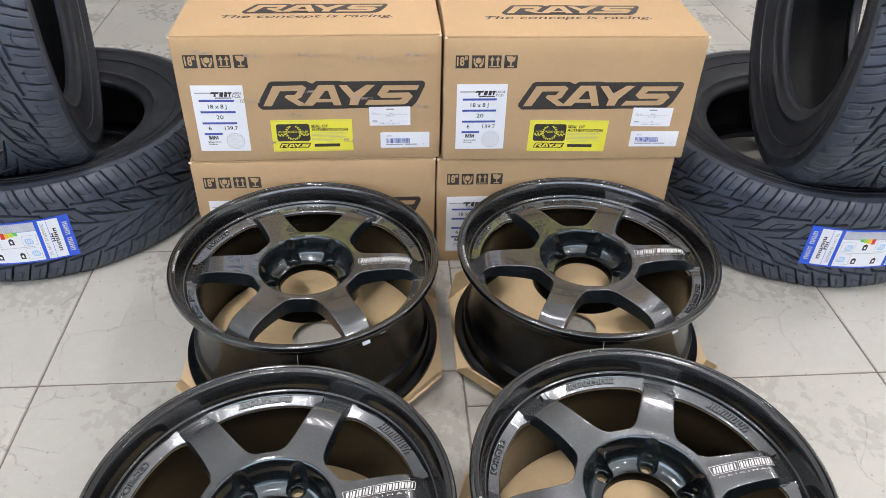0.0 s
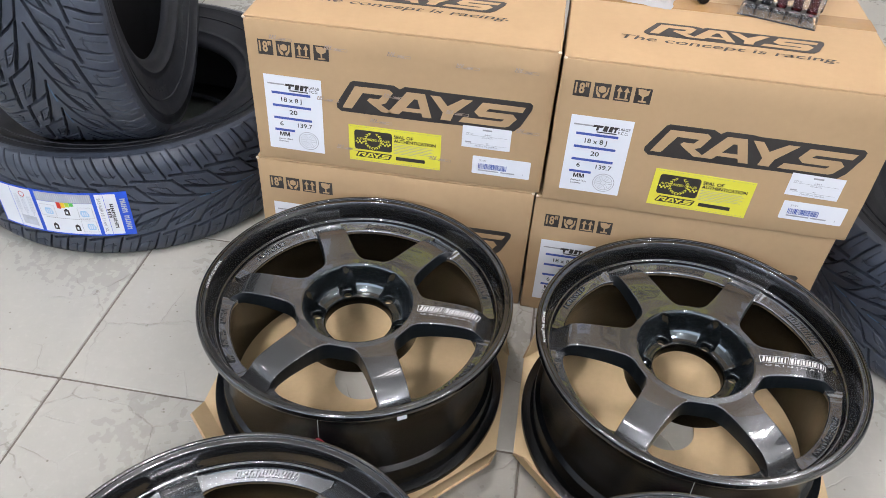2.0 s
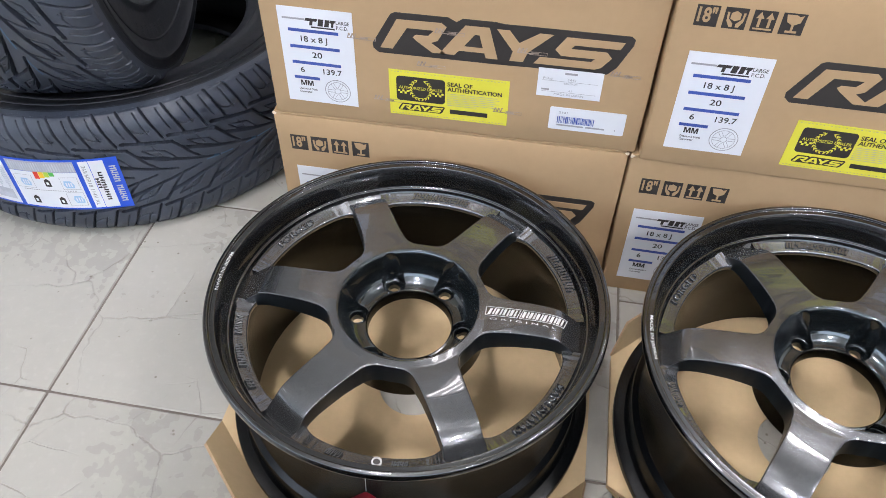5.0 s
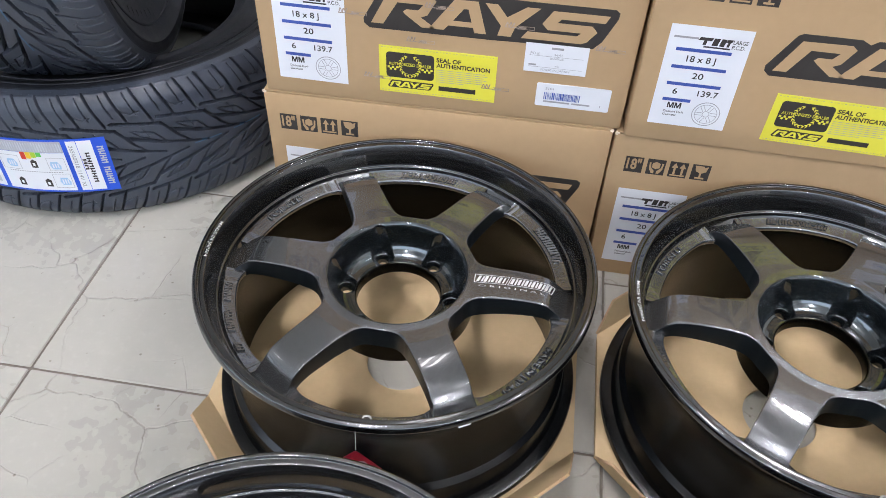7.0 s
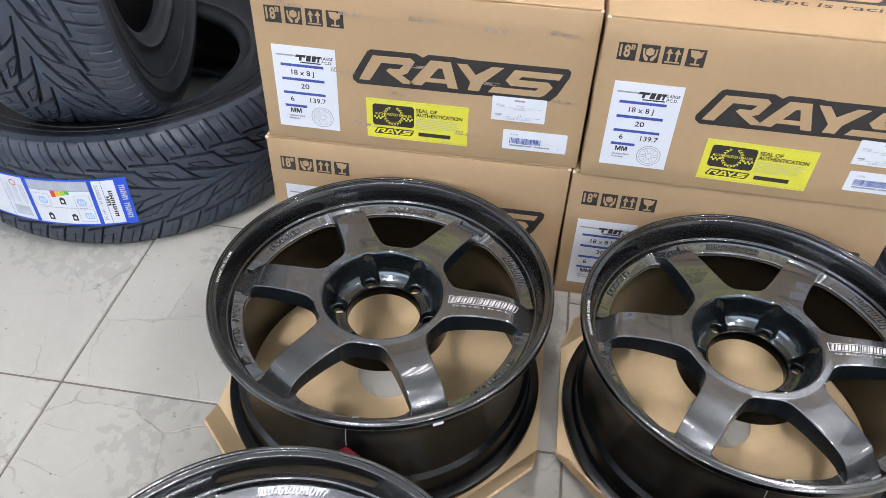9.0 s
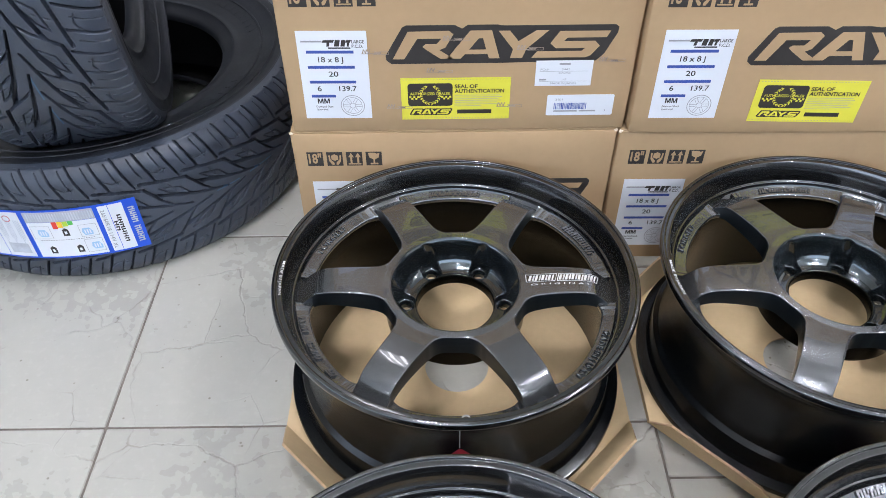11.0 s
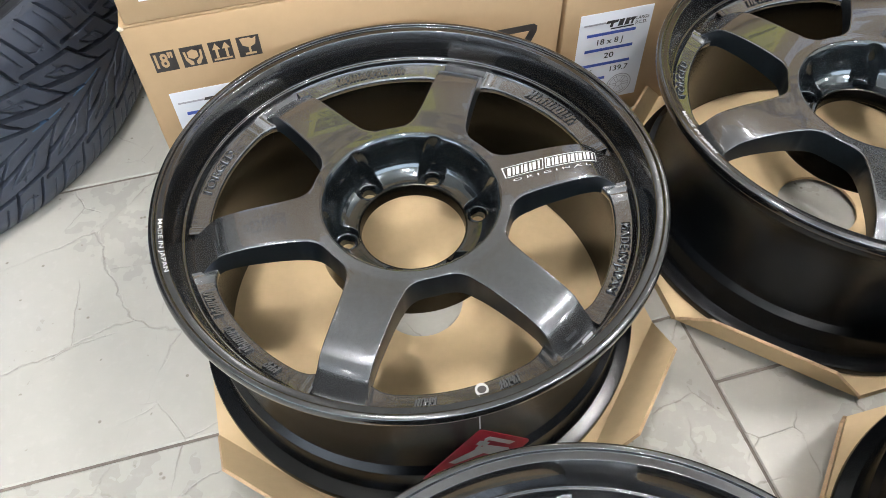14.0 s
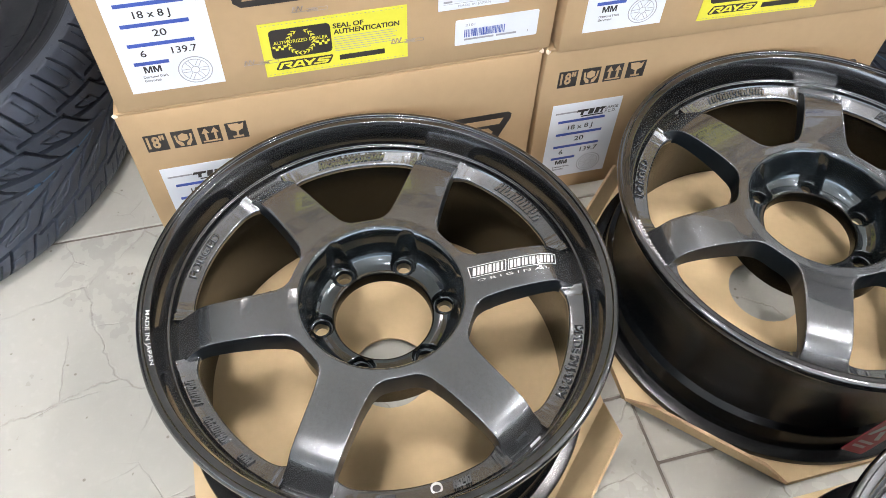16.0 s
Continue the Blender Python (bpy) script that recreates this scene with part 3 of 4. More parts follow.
top_left = cardboard_box(pose(-0.498, 0.0, 0.277), "brown cardboard wheel box stacked on another, with labels")
top_right = cardboard_box(pose(0.019, -0.013, 0.277, 0, 0, -0.9), "brown cardboard wheel box with parts lying on its lid")
low_left = cardboard_box(pose(-0.506, 0.0, 0.0), "brown cardboard wheel box at the bottom of a stack")
low_right = cardboard_box(pose(0.0095, -0.004, 0.0, 0, 0, -0.7), "brown cardboard wheel box at the bottom of a stack")
for ob in (low_left, low_right):
    ob.scale = (1, 1, 0.2765 / 0.270)
lid_print(top_left)
lid_print(top_right)
size_label(top_left, 0.0235, 0.026, 0.6)
size_label(top_right, 0.026, 0.028)
size_label(low_left, 0.0245, 0.0300)
size_label(low_right, 0.0215, 0.0305)
seal_label(top_left, 0.1695, 0.0215)
seal_label(top_right, 0.176, 0.022, 1.2)
order_label(top_left, 0.368, 0.078)
order_label(top_right, 0.386, 0.078, 1.0)
stock_label(top_left, 0.389, 0.026)
stock_label(top_right, 0.391, 0.030, 0.5)
for x, z in ((0.042, 0.238), (0.134, 0.231), (0.238, 0.232), (0.350, 0.226), (0.444, 0.230), (0.232, 0.157), (0.338, 0.141), (0.208, 0.106), (0.147, 0.045), (0.116, 0.137), (0.313, 0.046), (0.458, 0.121)):
    bar = [rect(x + 0.016, x + 0.038, z - 0.0042, z - 0.0036), rect(x + 0.016, x + 0.038, z - 0.0002, z + 0.0004), rect(x + 0.018, x + 0.028, z - 0.0030, z - 0.0008), rect(x + 0.038, x + 0.0386, z - 0.0042, z + 0.0004)]
    zigzag = [[(x + 0.0045 * i, z - 0.003), (x + 0.0045 * i + 0.0012, z - 0.003), (x + 0.0045 * i + 0.0042, z + 0.0042), (x + 0.0045 * i + 0.0022, z + 0.0042)] for i in range(3)]
    zigzag += [[(x + 0.0045 * i + 0.0030, z + 0.0042), (x + 0.0045 * i + 0.0040, z + 0.0042), (x + 0.0045 * i + 0.0058, z - 0.003), (x + 0.0045 * i + 0.0050, z - 0.003)] for i in range(2)]
    part("tape_stamp", moved(plates(zigzag + bar + [rect(x, x + 0.018, z - 0.0032, z - 0.0022)], 0.0002), 0, 0, -0.0008), SMUDGE, top_left, "faint smudged blue-grey stamp")


# ---- alloy wheels ----
HUB_Z = 0.188
LIP_WORDS = 183.4


SPOKE_R = np.linspace(0.08, 0.22, 281)
SPOKE_Z = np.convolve(np.pad(np.interp(SPOKE_R, (0.08, 0.100, 0.120, 0.140, 0.160, 0.178, 0.190, 0.200, 0.213, 0.220), tuple(HUB_Z + d for d in (0, 0, 0.0019, 0.0031, 0.0034, 0.0024, -0.0004, -0.0080, -0.0205, -0.0225))), 4, mode="edge"), np.ones(9) / 9, mode="valid")


def spoke_z(r):
    """Height of the spoke's face: flat, a slight fall, then a steep bend down to the rim."""
    return float(np.interp(r, SPOKE_R, SPOKE_Z))


ROOT = (0.1136, 0.0534, 0.026)


def half_width(r):
    """Half the spoke's width: a round fillet where it leaves the hub's ring, then a slow taper and a flare into the rim."""
    x, y, rho = ROOT
    far = math.hypot(x, y)
    if r < 0.1169:
        c = (far * far + r * r - rho * rho) / (2 * far * r)
        return r * math.sin(math.atan2(y, x) - math.acos(min(1.0, c)))
    xs = (0.1169, 0.124, 0.136, 0.150, 0.170, 0.200, 0.210, 0.218)
    ys = (0.0274, 0.0262, 0.0253, 0.0247, 0.0240, 0.0234, 0.0252, 0.0290)
    return float(np.interp(r, xs, ys))


def spoke_mesh():
    """One sixth of the wheel's face: its share of the hub's ring, and a spoke."""
    bm = bmesh.new()
    core, ext = 14, 6
    rows_in = [0.0885, 0.0915, 0.0945, 0.0975, 0.0995]
    rows_out = [0.1010 + 0.0015 * i for i in range(18)] + [0.130, 0.135, 0.141, 0.148, 0.155, 0.162, 0.169, 0.176, 0.183, 0.189, 0.194] + [0.1975 + 0.0015 * i for i in range(15)]
    a0 = math.asin(half_width(0.0995) / 0.0995)
    grid = []
    for r in rows_in:
        angles = [-radians(30) + (radians(30) - a0) * i / ext for i in range(ext)] + [-a0 + 2 * a0 * i / core for i in range(core + 1)] + [a0 + (radians(30) - a0) * (i + 1) / ext for i in range(ext)]
        grid.append([bm.verts.new((r * math.cos(a), r * math.sin(a), HUB_Z)) for a in angles])
    for r in rows_out:
        h = half_width(r)
        row = [None] * ext
        for i in range(core + 1):
            y = -h + 2 * h * i / core
            rr = math.sqrt(max(r * r - y * y, 0))
            row.append(bm.verts.new((rr, y, spoke_z(r))))
        grid.append(row + [None] * ext)
    for q in range(len(grid) - 1):
        for i in range(core + 2 * ext):
            c = (grid[q][i], grid[q][i + 1], grid[q + 1][i + 1], grid[q + 1][i])
            if all(c):
                bm.faces.new(c)
    bm.normal_update()
    n_in = len(rows_in)
    walls = [(grid[n_in - 1][i], grid[n_in - 1][i + 1]) for i in list(range(ext)) + list(range(core + ext, core + 2 * ext))]
    for q in range(n_in - 1, len(grid) - 1):
        walls += [(grid[q][ext], grid[q + 1][ext]), (grid[q][ext + core], grid[q + 1][ext + core])]
    sharp, lower = [], {}

    def below(v):
        if v not in lower:
            r = math.hypot(v.co.x, v.co.y)
            drop = 0.031 - 0.009 * max(0, min(1, (r - 0.11) / 0.1))
            k = min(r, 0.2045) / r
            lower[v] = bm.verts.new((v.co.x * k, v.co.y * (1.0 - 0.015 * max(0.0, min(1.0, (r - 0.106) / 0.03))) * k, v.co.z - drop))
        return lower[v]

    # Side walls take the shaded copy of the paint.
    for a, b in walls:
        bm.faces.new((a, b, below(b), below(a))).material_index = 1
        sharp.append(bm.edges.get((a, b)))
    bmesh.ops.recalc_face_normals(bm, faces=bm.faces[:])
    bmesh.ops.bevel(bm, geom=[e for e in sharp if e], offset=0.0058, segments=4, affect="EDGES", profile=0.5, clamp_overlap=True)
    if sum(f.normal.z for f in bm.faces) < 0:
        bmesh.ops.reverse_faces(bm, faces=bm.faces[:])
    return mesh_of(bm, "spoke", (GUN, SPOKE_SIDE_SHADED), 50)


def hub_mesh():
    """The sunk bowl with six bullet-shaped pockets round the bolt holes."""
    wall = rounded([(0.0895, 0.1882), (0.0880, 0.1878), (0.0855, 0.1845), (0.0838, 0.178), (0.0810, 0.163), (0.0760, 0.1515), (0.0690, 0.1455), (0.0600, 0.1440), (0.0560, 0.1440)], 1)
    pr, pz = np.array([p[0] for p in wall]), np.array([p[1] for p in wall])
    rs = np.concatenate([np.linspace(0.0895, 0.0805, 34), np.linspace(0.080, 0.0560, 34)])
    zs = np.interp(-rs, -pr, pz)
    seg = 420
    holes = [(0.0698 * math.cos(radians(60 * i)), 0.0698 * math.sin(radians(60 * i))) for i in range(6)]
    verts, faces = [], []
    for i in range(seg):
        a = 2 * math.pi * i / seg
        for r, z in zip(rs, zs):
            x, y = r * math.cos(a), r * math.sin(a)
            near = radians(60 * round(math.degrees(a) / 60))
            u, w = x * math.cos(near) + y * math.sin(near) - 0.0698, y * math.cos(near) - x * math.sin(near)
            d = math.hypot(u * (0.84 if u > 0 else 1.0), w)
            if r < 0.0876:
                t = min(1.0, max(0.0, (0.0150 - d) / 0.0016))
                z = z + (min(z, 0.1365) - z) * t * t * (3 - 2 * t)
            verts.append((x, y, float(z)))
    k = len(rs)
    for i in range(seg):
        j = (i + 1) % seg
        for q in range(k - 1):
            ids = (i * k + q, i * k + q + 1, j * k + q + 1, j * k + q)
            c = np.mean([verts[n] for n in ids], axis=0)
            if min(math.hypot(c[0] - hx, c[1] - hy) for hx, hy in holes) > 0.0104:
                faces.append(ids)
    return raw_mesh("hub", verts, faces, BLUE_GUN, 60)


def arc_text(bm, r, mid, z0, slope=0.0, inward=False):
    """Bends letters that lie in the xz plane onto a circle round the axis, face up. mid: degrees."""
    xs = [v.co.x for v in bm.verts]
    c = (min(xs) + max(xs)) / 2
    for v in bm.verts:
        u, w, d = v.co.x - c, v.co.z, -v.co.y
        if inward:
            rad, a = r - w, radians(mid) + u / r
        else:
            rad, a = r + w, radians(mid) - u / r
        v.co = Vector((rad * math.cos(a), rad * math.sin(a), z0 + slope * (rad - r) + d))
    return bm


def relief_word(n, w, h, seed, high, slant=0.25):
    """A word that is not lettered: one sheet in the xz plane with n uneven raised bars, facing -y."""
    rnd = random.Random(seed)
    cols, zs = [], (0.0, 0.22, 0.42, 0.60, 0.80, 1.0)
    for i in range(n):
        low, top = rnd.choice(((0, 5), (0, 3), (2, 5))), rnd.choice((0, 2, 4))
        cols += [(0.34, (0, 5)), (0.22, (top, top + 1)), (0.30, low), (0.14, (0, 0))]
    xs = np.concatenate([[0.0], np.cumsum([c[0] for c in cols])]) * w / sum(c[0] for c in cols)
    bm, made = bmesh.new(), {}

    def vert(i, q, y):
        if (i, q, y) not in made:
            made[i, q, y] = bm.verts.new((xs[i] + slant * zs[q] * h, -y, zs[q] * h))
        return made[i, q, y]

    level = lambda i, q: high if 0 <= i < len(cols) and cols[i][1][0] <= q < cols[i][1][1] else 0.0
    for i in range(len(cols)):
        for q in range(5):
            y = level(i, q)
            bm.faces.new([vert(i, q, y), vert(i + 1, q, y), vert(i + 1, q + 1, y), vert(i, q + 1, y)])
            if y:
                for (di, dq), (p0, p1) in (((-1, 0), ((0, 1), (0, 0))), ((1, 0), ((1, 0), (1, 1))), ((0, -1), ((0, 0), (1, 0))), ((0, 1), ((1, 1), (0, 1)))):
                    if not 0 <= q + dq < 5 or not 0 <= i + di < len(cols) or not level(i + di, q + dq):
                        bm.faces.new([vert(i + p0[0], q + p0[1], y), vert(i + p0[0], q + p0[1], 0.0), vert(i + p1[0], q + p1[1], 0.0), vert(i + p1[0], q + p1[1], y)])
    return bm


def word_shape(w, h, n, nose=0.0, slant=0.28):
    """One slanted word mark as plain shapes: a thin outline all round it, and pairs of bars in it."""
    t, gap = 0.0008, 0.0022
    at = lambda x, z: (x + slant * z, z)
    quad = lambda a, b, c, d: [at(a, c), at(b, c), at(b, d), at(a, d)]
    step = w / (2 * n)
    out = []
    for i in range(2 * n):
        out += [quad(i * step, (i + 1) * step, 0, t), quad(i * step, (i + 1) * step, h - t, h)]
    out += [quad(-nose, 0, h - t, h), [at(0, 0), at(t * 1.4, 0), at(t * 1.4 - nose, h - t), at(-nose, h - t)], quad(w - t, w, t, h - t)]
    pitch = (w - 2 * gap) / n
    for i in range(n):
        x0, z0, z1 = gap + i * pitch, gap, h - gap
        x1 = x0 + pitch - 0.0012
        out += [quad(x0, x0 + 0.0034, z0, z1), quad(x1 - 0.0022, x1, z0, z1)]
    return out


def ledge_mesh():
    """The sloping shelf between two spokes, with a shallow sunk field and rounded ends."""
    half, n = radians(23.6), 84
    prof = [(0.2090, 0.1560), (0.2035, 0.1585), (0.2014, 0.1606), (0.2010, 0.1632), (0.2014, 0.1654), (0.2022, 0.1665), (0.2032, 0.1669), (0.2180, 0.1698), (0.2196, 0.1708), (0.2216, 0.1744)]
    verts, faces = [], []
    for i in range(n + 1):
        a = -half + 2 * half * i / n
        edge = min(i, n - i)
        t = max(0.0, (15 - edge) / 15)
        lift = 0.0016 * t * t + 0.0014 * t * noise.noise((i * 0.55, 2.0, 7.0))
        grow = 0.0070 * t * t * t
        for q, (r, z) in enumerate(prof):
            rr = r - grow if q < 7 else r
            verts.append((rr * math.cos(a), rr * math.sin(a), z + (lift if q >= 3 else 0)))
    k = len(prof)
    for i in range(n):
        for q in range(k - 1):
            faces.append((i * k + q, i * k + k + q, i * k + k + q + 1, i * k + q + 1))
    return raw_mesh("rim_shelf", verts, faces, GUN, 50)


def lip_mesh():
    prof = [(0.2402, 0.1996), (0.2440, 0.2000), (0.2458, 0.2020), (0.2462, 0.2050), (0.2460, 0.2085), (0.2451, 0.2108), (0.2438, 0.2119), (0.2420, 0.2123), (0.2406, 0.2122), (0.2399, 0.2118), (0.2396, 0.2110), (0.2394, 0.2097), (0.2391, 0.2092), (0.2386, 0.2090),
            (0.2374, 0.2090), (0.2338, 0.2088), (0.2328, 0.2086), (0.2323, 0.2081), (0.2319, 0.2072), (0.2304, 0.2040), (0.2286, 0.1990), (0.2270, 0.1935), (0.2257, 0.1875), (0.2247, 0.1820), (0.2239, 0.1788),
            (0.2231, 0.1777), (0.2222, 0.1778), (0.2213, 0.1773), (0.2206, 0.1758), (0.2200, 0.1732), (0.2186, 0.1708), (0.2140, 0.1660)]
    v, f = lathe(rounded(prof, 1), 224)
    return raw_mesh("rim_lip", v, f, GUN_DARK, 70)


def barrel_mesh():
    outer = [(0.2402, 0.1996), (0.2320, 0.1990), (0.2290, 0.1960), (0.2278, 0.1800), (0.2266, 0.1752), (0.2190, 0.1680), (0.2130, 0.1500), (0.2105, 0.1200), (0.2115, 0.0900), (0.2145, 0.0700),
             (0.2200, 0.0520), (0.2268, 0.0460), (0.2278, 0.0420), (0.2288, 0.0200), (0.2315, 0.0140), (0.2400, 0.0125), (0.2448, 0.0110), (0.2458, 0.0080), (0.2455, 0.0025), (0.2435, 0.0004), (0.2385, 0.0000), (0.2330, 0.0030)]
    v, f = lathe(outer, 160)
    return raw_mesh("barrel", v, f, BARREL, 28)


def lining_mesh():
    inner = [(0.2330, 0.0030), (0.2180, 0.0012), (0.2160, 0.0030), (0.2130, 0.0500), (0.2085, 0.0900), (0.2050, 0.1300), (0.2045, 0.1500), (0.2090, 0.1660)]
    v, f = lathe(inner, 128)
    return raw_mesh("barrel_lining", v, f, INNER, 40)


def alloy_wheel(m):
    ob = thing("alloy_wheel", m, "glossy dark gunmetal six-spoke alloy wheel lying face up on cardboard", "wheel", "alloy wheels")
    part("rim_lip", lip_mesh(), None, ob, "polished dark gunmetal rim lip")
    part("barrel", barrel_mesh(), None, ob, "satin black outer barrel")
    part("barrel_lining", lining_mesh(), None, ob)
    hub = part("hub", hub_mesh(), None, ob, "sunk hub bowl with six bolt holes")
    # bore sleeve and back pad
    v, f = lathe([(0.0562, 0.1441), (0.0550, 0.1436), (0.0543, 0.1424), (0.0543, 0.1275), (0.0560, 0.1260)], 96)
    part("centre_bore", raw_mesh("centre_bore", v, f, INNER, 35), None, hub)
    v, f = lathe([(0.0860, 0.1270), (0.0870, 0.1262), (0.0955, 0.1262), (0.0972, 0.1280), (0.0985, 0.1600)], 96)
    part("mounting_boss", raw_mesh("mounting_boss", v, f, INNER, 35), None, hub)
    seat = raw_mesh("bolt_seat", *lathe([(0.0114, 0.1362), (0.0112, 0.1392), (0.0104, 0.1397), (0.0094, 0.1392), (0.0088, 0.1372), (0.0074, 0.1330), (0.0072, 0.1262)], 28), BLUE_GUN, 40)
    spoke, ledge = spoke_mesh(), ledge_mesh()
    for i in range(6):
        a = 60 * i
        part("bolt_seat", seat, None, hub, at=pose(0.0698 * math.cos(radians(a)), 0.0698 * math.sin(radians(a)), 0))
        part("spoke", spoke, None, ob, "gunmetal metallic spoke", at=pose(0, 0, 0, 0, 0, a))
        part("rim_shelf", ledge, None, ob, at=pose(0, 0, 0, 0, 0, a + 30))
    sl, mid_r = 0.196, 0.2110
    z_at = lambda rad: 0.1671 + sl * (rad - 0.2032)
    for body, h, w, mid in (("FORGED", 0.0084, 0.060, 150.5), ("MADE IN JAPAN", 0.0084, 0.084, -32)):
        part("raised_lettering", arc_text(text_bm(body, h, w, 0.010, depth=0.0021, solid=True), mid_r - h / 2, mid, z_at(mid_r - h / 2), sl), GUN, ob)
    for n, w, h, mid, seed in ((10, 0.080, 0.0098, 90, 3), (7, 0.066, 0.0112, 29, 8), (3, 0.014, 0.0080, -138, 5), (7, 0.034, 0.0080, -150, 6), (6, 0.030, 0.0080, -163, 7), (4, 0.018, 0.0080, -100, 9), (4, 0.018, 0.0080, -80, 10)):
        part("raised_mark", arc_text(relief_word(n, w, h, seed, 0.0022), mid_r - h / 2, mid, z_at(mid_r - h / 2), sl), GUN, ob)
    part("lip_lettering", arc_text(text_bm("MADE IN JAPAN", 0.0040, 0.064, 0.008, depth=0.0002), 0.2366, LIP_WORDS, 0.2093, 0.18, True), WHITE_PRINT, ob, "small white lettering on the rim lip")
    # decal on the spoke that points to +x: two outlined word shapes
    for x0, w, n, nose in ((0.0965, 0.0395, 4, 0.004), (0.1380, 0.0555, 6, 0.0)):
        decal = plates(word_shape(w, 0.0142, n, nose), 0.0002)
        bmesh.ops.rotate(decal, verts=decal.verts[:], cent=(0, 0, 0), matrix=Matrix.Rotation(radians(-90), 3, "X"))
        for v in decal.verts:
            v.co = Vector((v.co.x + x0, v.co.y - 0.0025, spoke_z(v.co.x + x0) + 0.0006))
        part("decal", decal, WHITE_PRINT, ob, "white outlined word-shaped decal on a spoke")
    small = text_bm("O R I G I N A L", 0.0029, 0.060, 0.0, depth=0.0002)
    for v in small.verts:
        x = v.co.x * 1.36 + 0.103
        v.co = Vector((x, v.co.z - 0.0085, spoke_z(x) + 0.0006))
    part("decal_lettering", small, WHITE_PRINT, ob)
    dot = plates([disc(0, 0, 0.0058, 20)], 0.0002)
    bmesh.ops.rotate(dot, verts=dot.verts[:], cent=(0, 0, 0), matrix=Matrix.Rotation(radians(-90), 3, "X"))
    dot = part("round_sticker", dot, WHITE_PRINT, ob, "small round white sticker with a dark figure", at=pose(0.012, -0.2085, 0.1692, 10, 0, 0))
    zero = plates([disc(0, 0, 0.0040, 16, 0.0032)], 0.0002)
    bmesh.ops.rotate(zero, verts=zero.verts[:], cent=(0, 0, 0), matrix=Matrix.Rotation(radians(-90), 3, "X"))
    part("sticker_figure", zero, INK, dot, at=pose(0, 0, 0.0005))
    mark = plates([rect(-0.007, 0.007, -0.007, 0.007)], 0.0003)
    part("square_sticker", mark, PAPER, ob, "small white square sticker on the barrel", at=pose(0, 0, 0, 0, 0, 31) @ pose(0.0, -0.2225, 0.172, -32, 0, 0))
    part("batch_code", moved(plates([rect(0.013 + 0.0045 * i, 0.0155 + 0.0045 * i, 0.000, 0.004) for i in range(6)], 0.0003), 0, 0), PAPER, ob, "row of tiny white figures", at=pose(0, 0, 0, 0, 0, 31) @ pose(0.0, -0.2225, 0.172, -32, 0, 0))
    return ob


PAD_Z = 0.012
WHEELS = [(-0.2525, -0.2535, -1.0), (0.2815, -0.2545, 0.5), (-0.262, -0.784, 8.5), (0.254, -0.772, 8.5)]
wheel = alloy_wheel(pose(WHEELS[0][0], WHEELS[0][1], PAD_Z, 0, 0, WHEELS[0][2]) @ Matrix.Scale(1.011, 4))
for x, y, a in WHEELS[1:]:
    copy_thing(wheel, pose(x, y, PAD_Z, 0, 0, a))


# ---- tags hung on the wheels ----
def swing_tag(m):
    """A red card on a thread, with pale shapes printed on it."""
    ob = thing("swing_tag", m, "red card tag with white print hung on a thread", "tag", "wheel tags")
    card = part("card", plates([round_rect(0, 0.064, -0.084, 0, 0.004)], 0.0008), TAG_RED, ob, "glossy red card", at=pose(0, 0, 0, 0, 42, 0))
    pale = [[(0.006, -0.052), (0.014, -0.052), (0.030, -0.030), (0.052, -0.030), (0.058, -0.022), (0.050, -0.016), (0.024, -0.018), (0.018, -0.026)],
            [(0.026, -0.044), (0.034, -0.040), (0.050, -0.056), (0.040, -0.058)], rect(0.012, 0.024, -0.020, -0.014), rect(0.016, 0.020, -0.026, -0.008),
            rect(0.014, 0.046, -0.011, -0.006, 0.003), rect(0.010, 0.050, -0.066, -0.062), rect(0.010, 0.044, -0.074, -0.070)]
    part("card_print", moved(plates(pale, 0.0002), 0, 0, -0.0009), WHITE_PRINT, card)
    v, f = lathe([(0.0004, 0.0), (0.0004, 0.052)], 6)
    part("thread", raw_mesh("thread", v, f, WHITE_PRINT), None, ob)
    return ob


tag = swing_tag(pose(-0.252, -0.487, 0.156, -6, 0, 0))
copy_thing(tag, pose(0.262, -0.491, 0.156, -6, 0, 3))


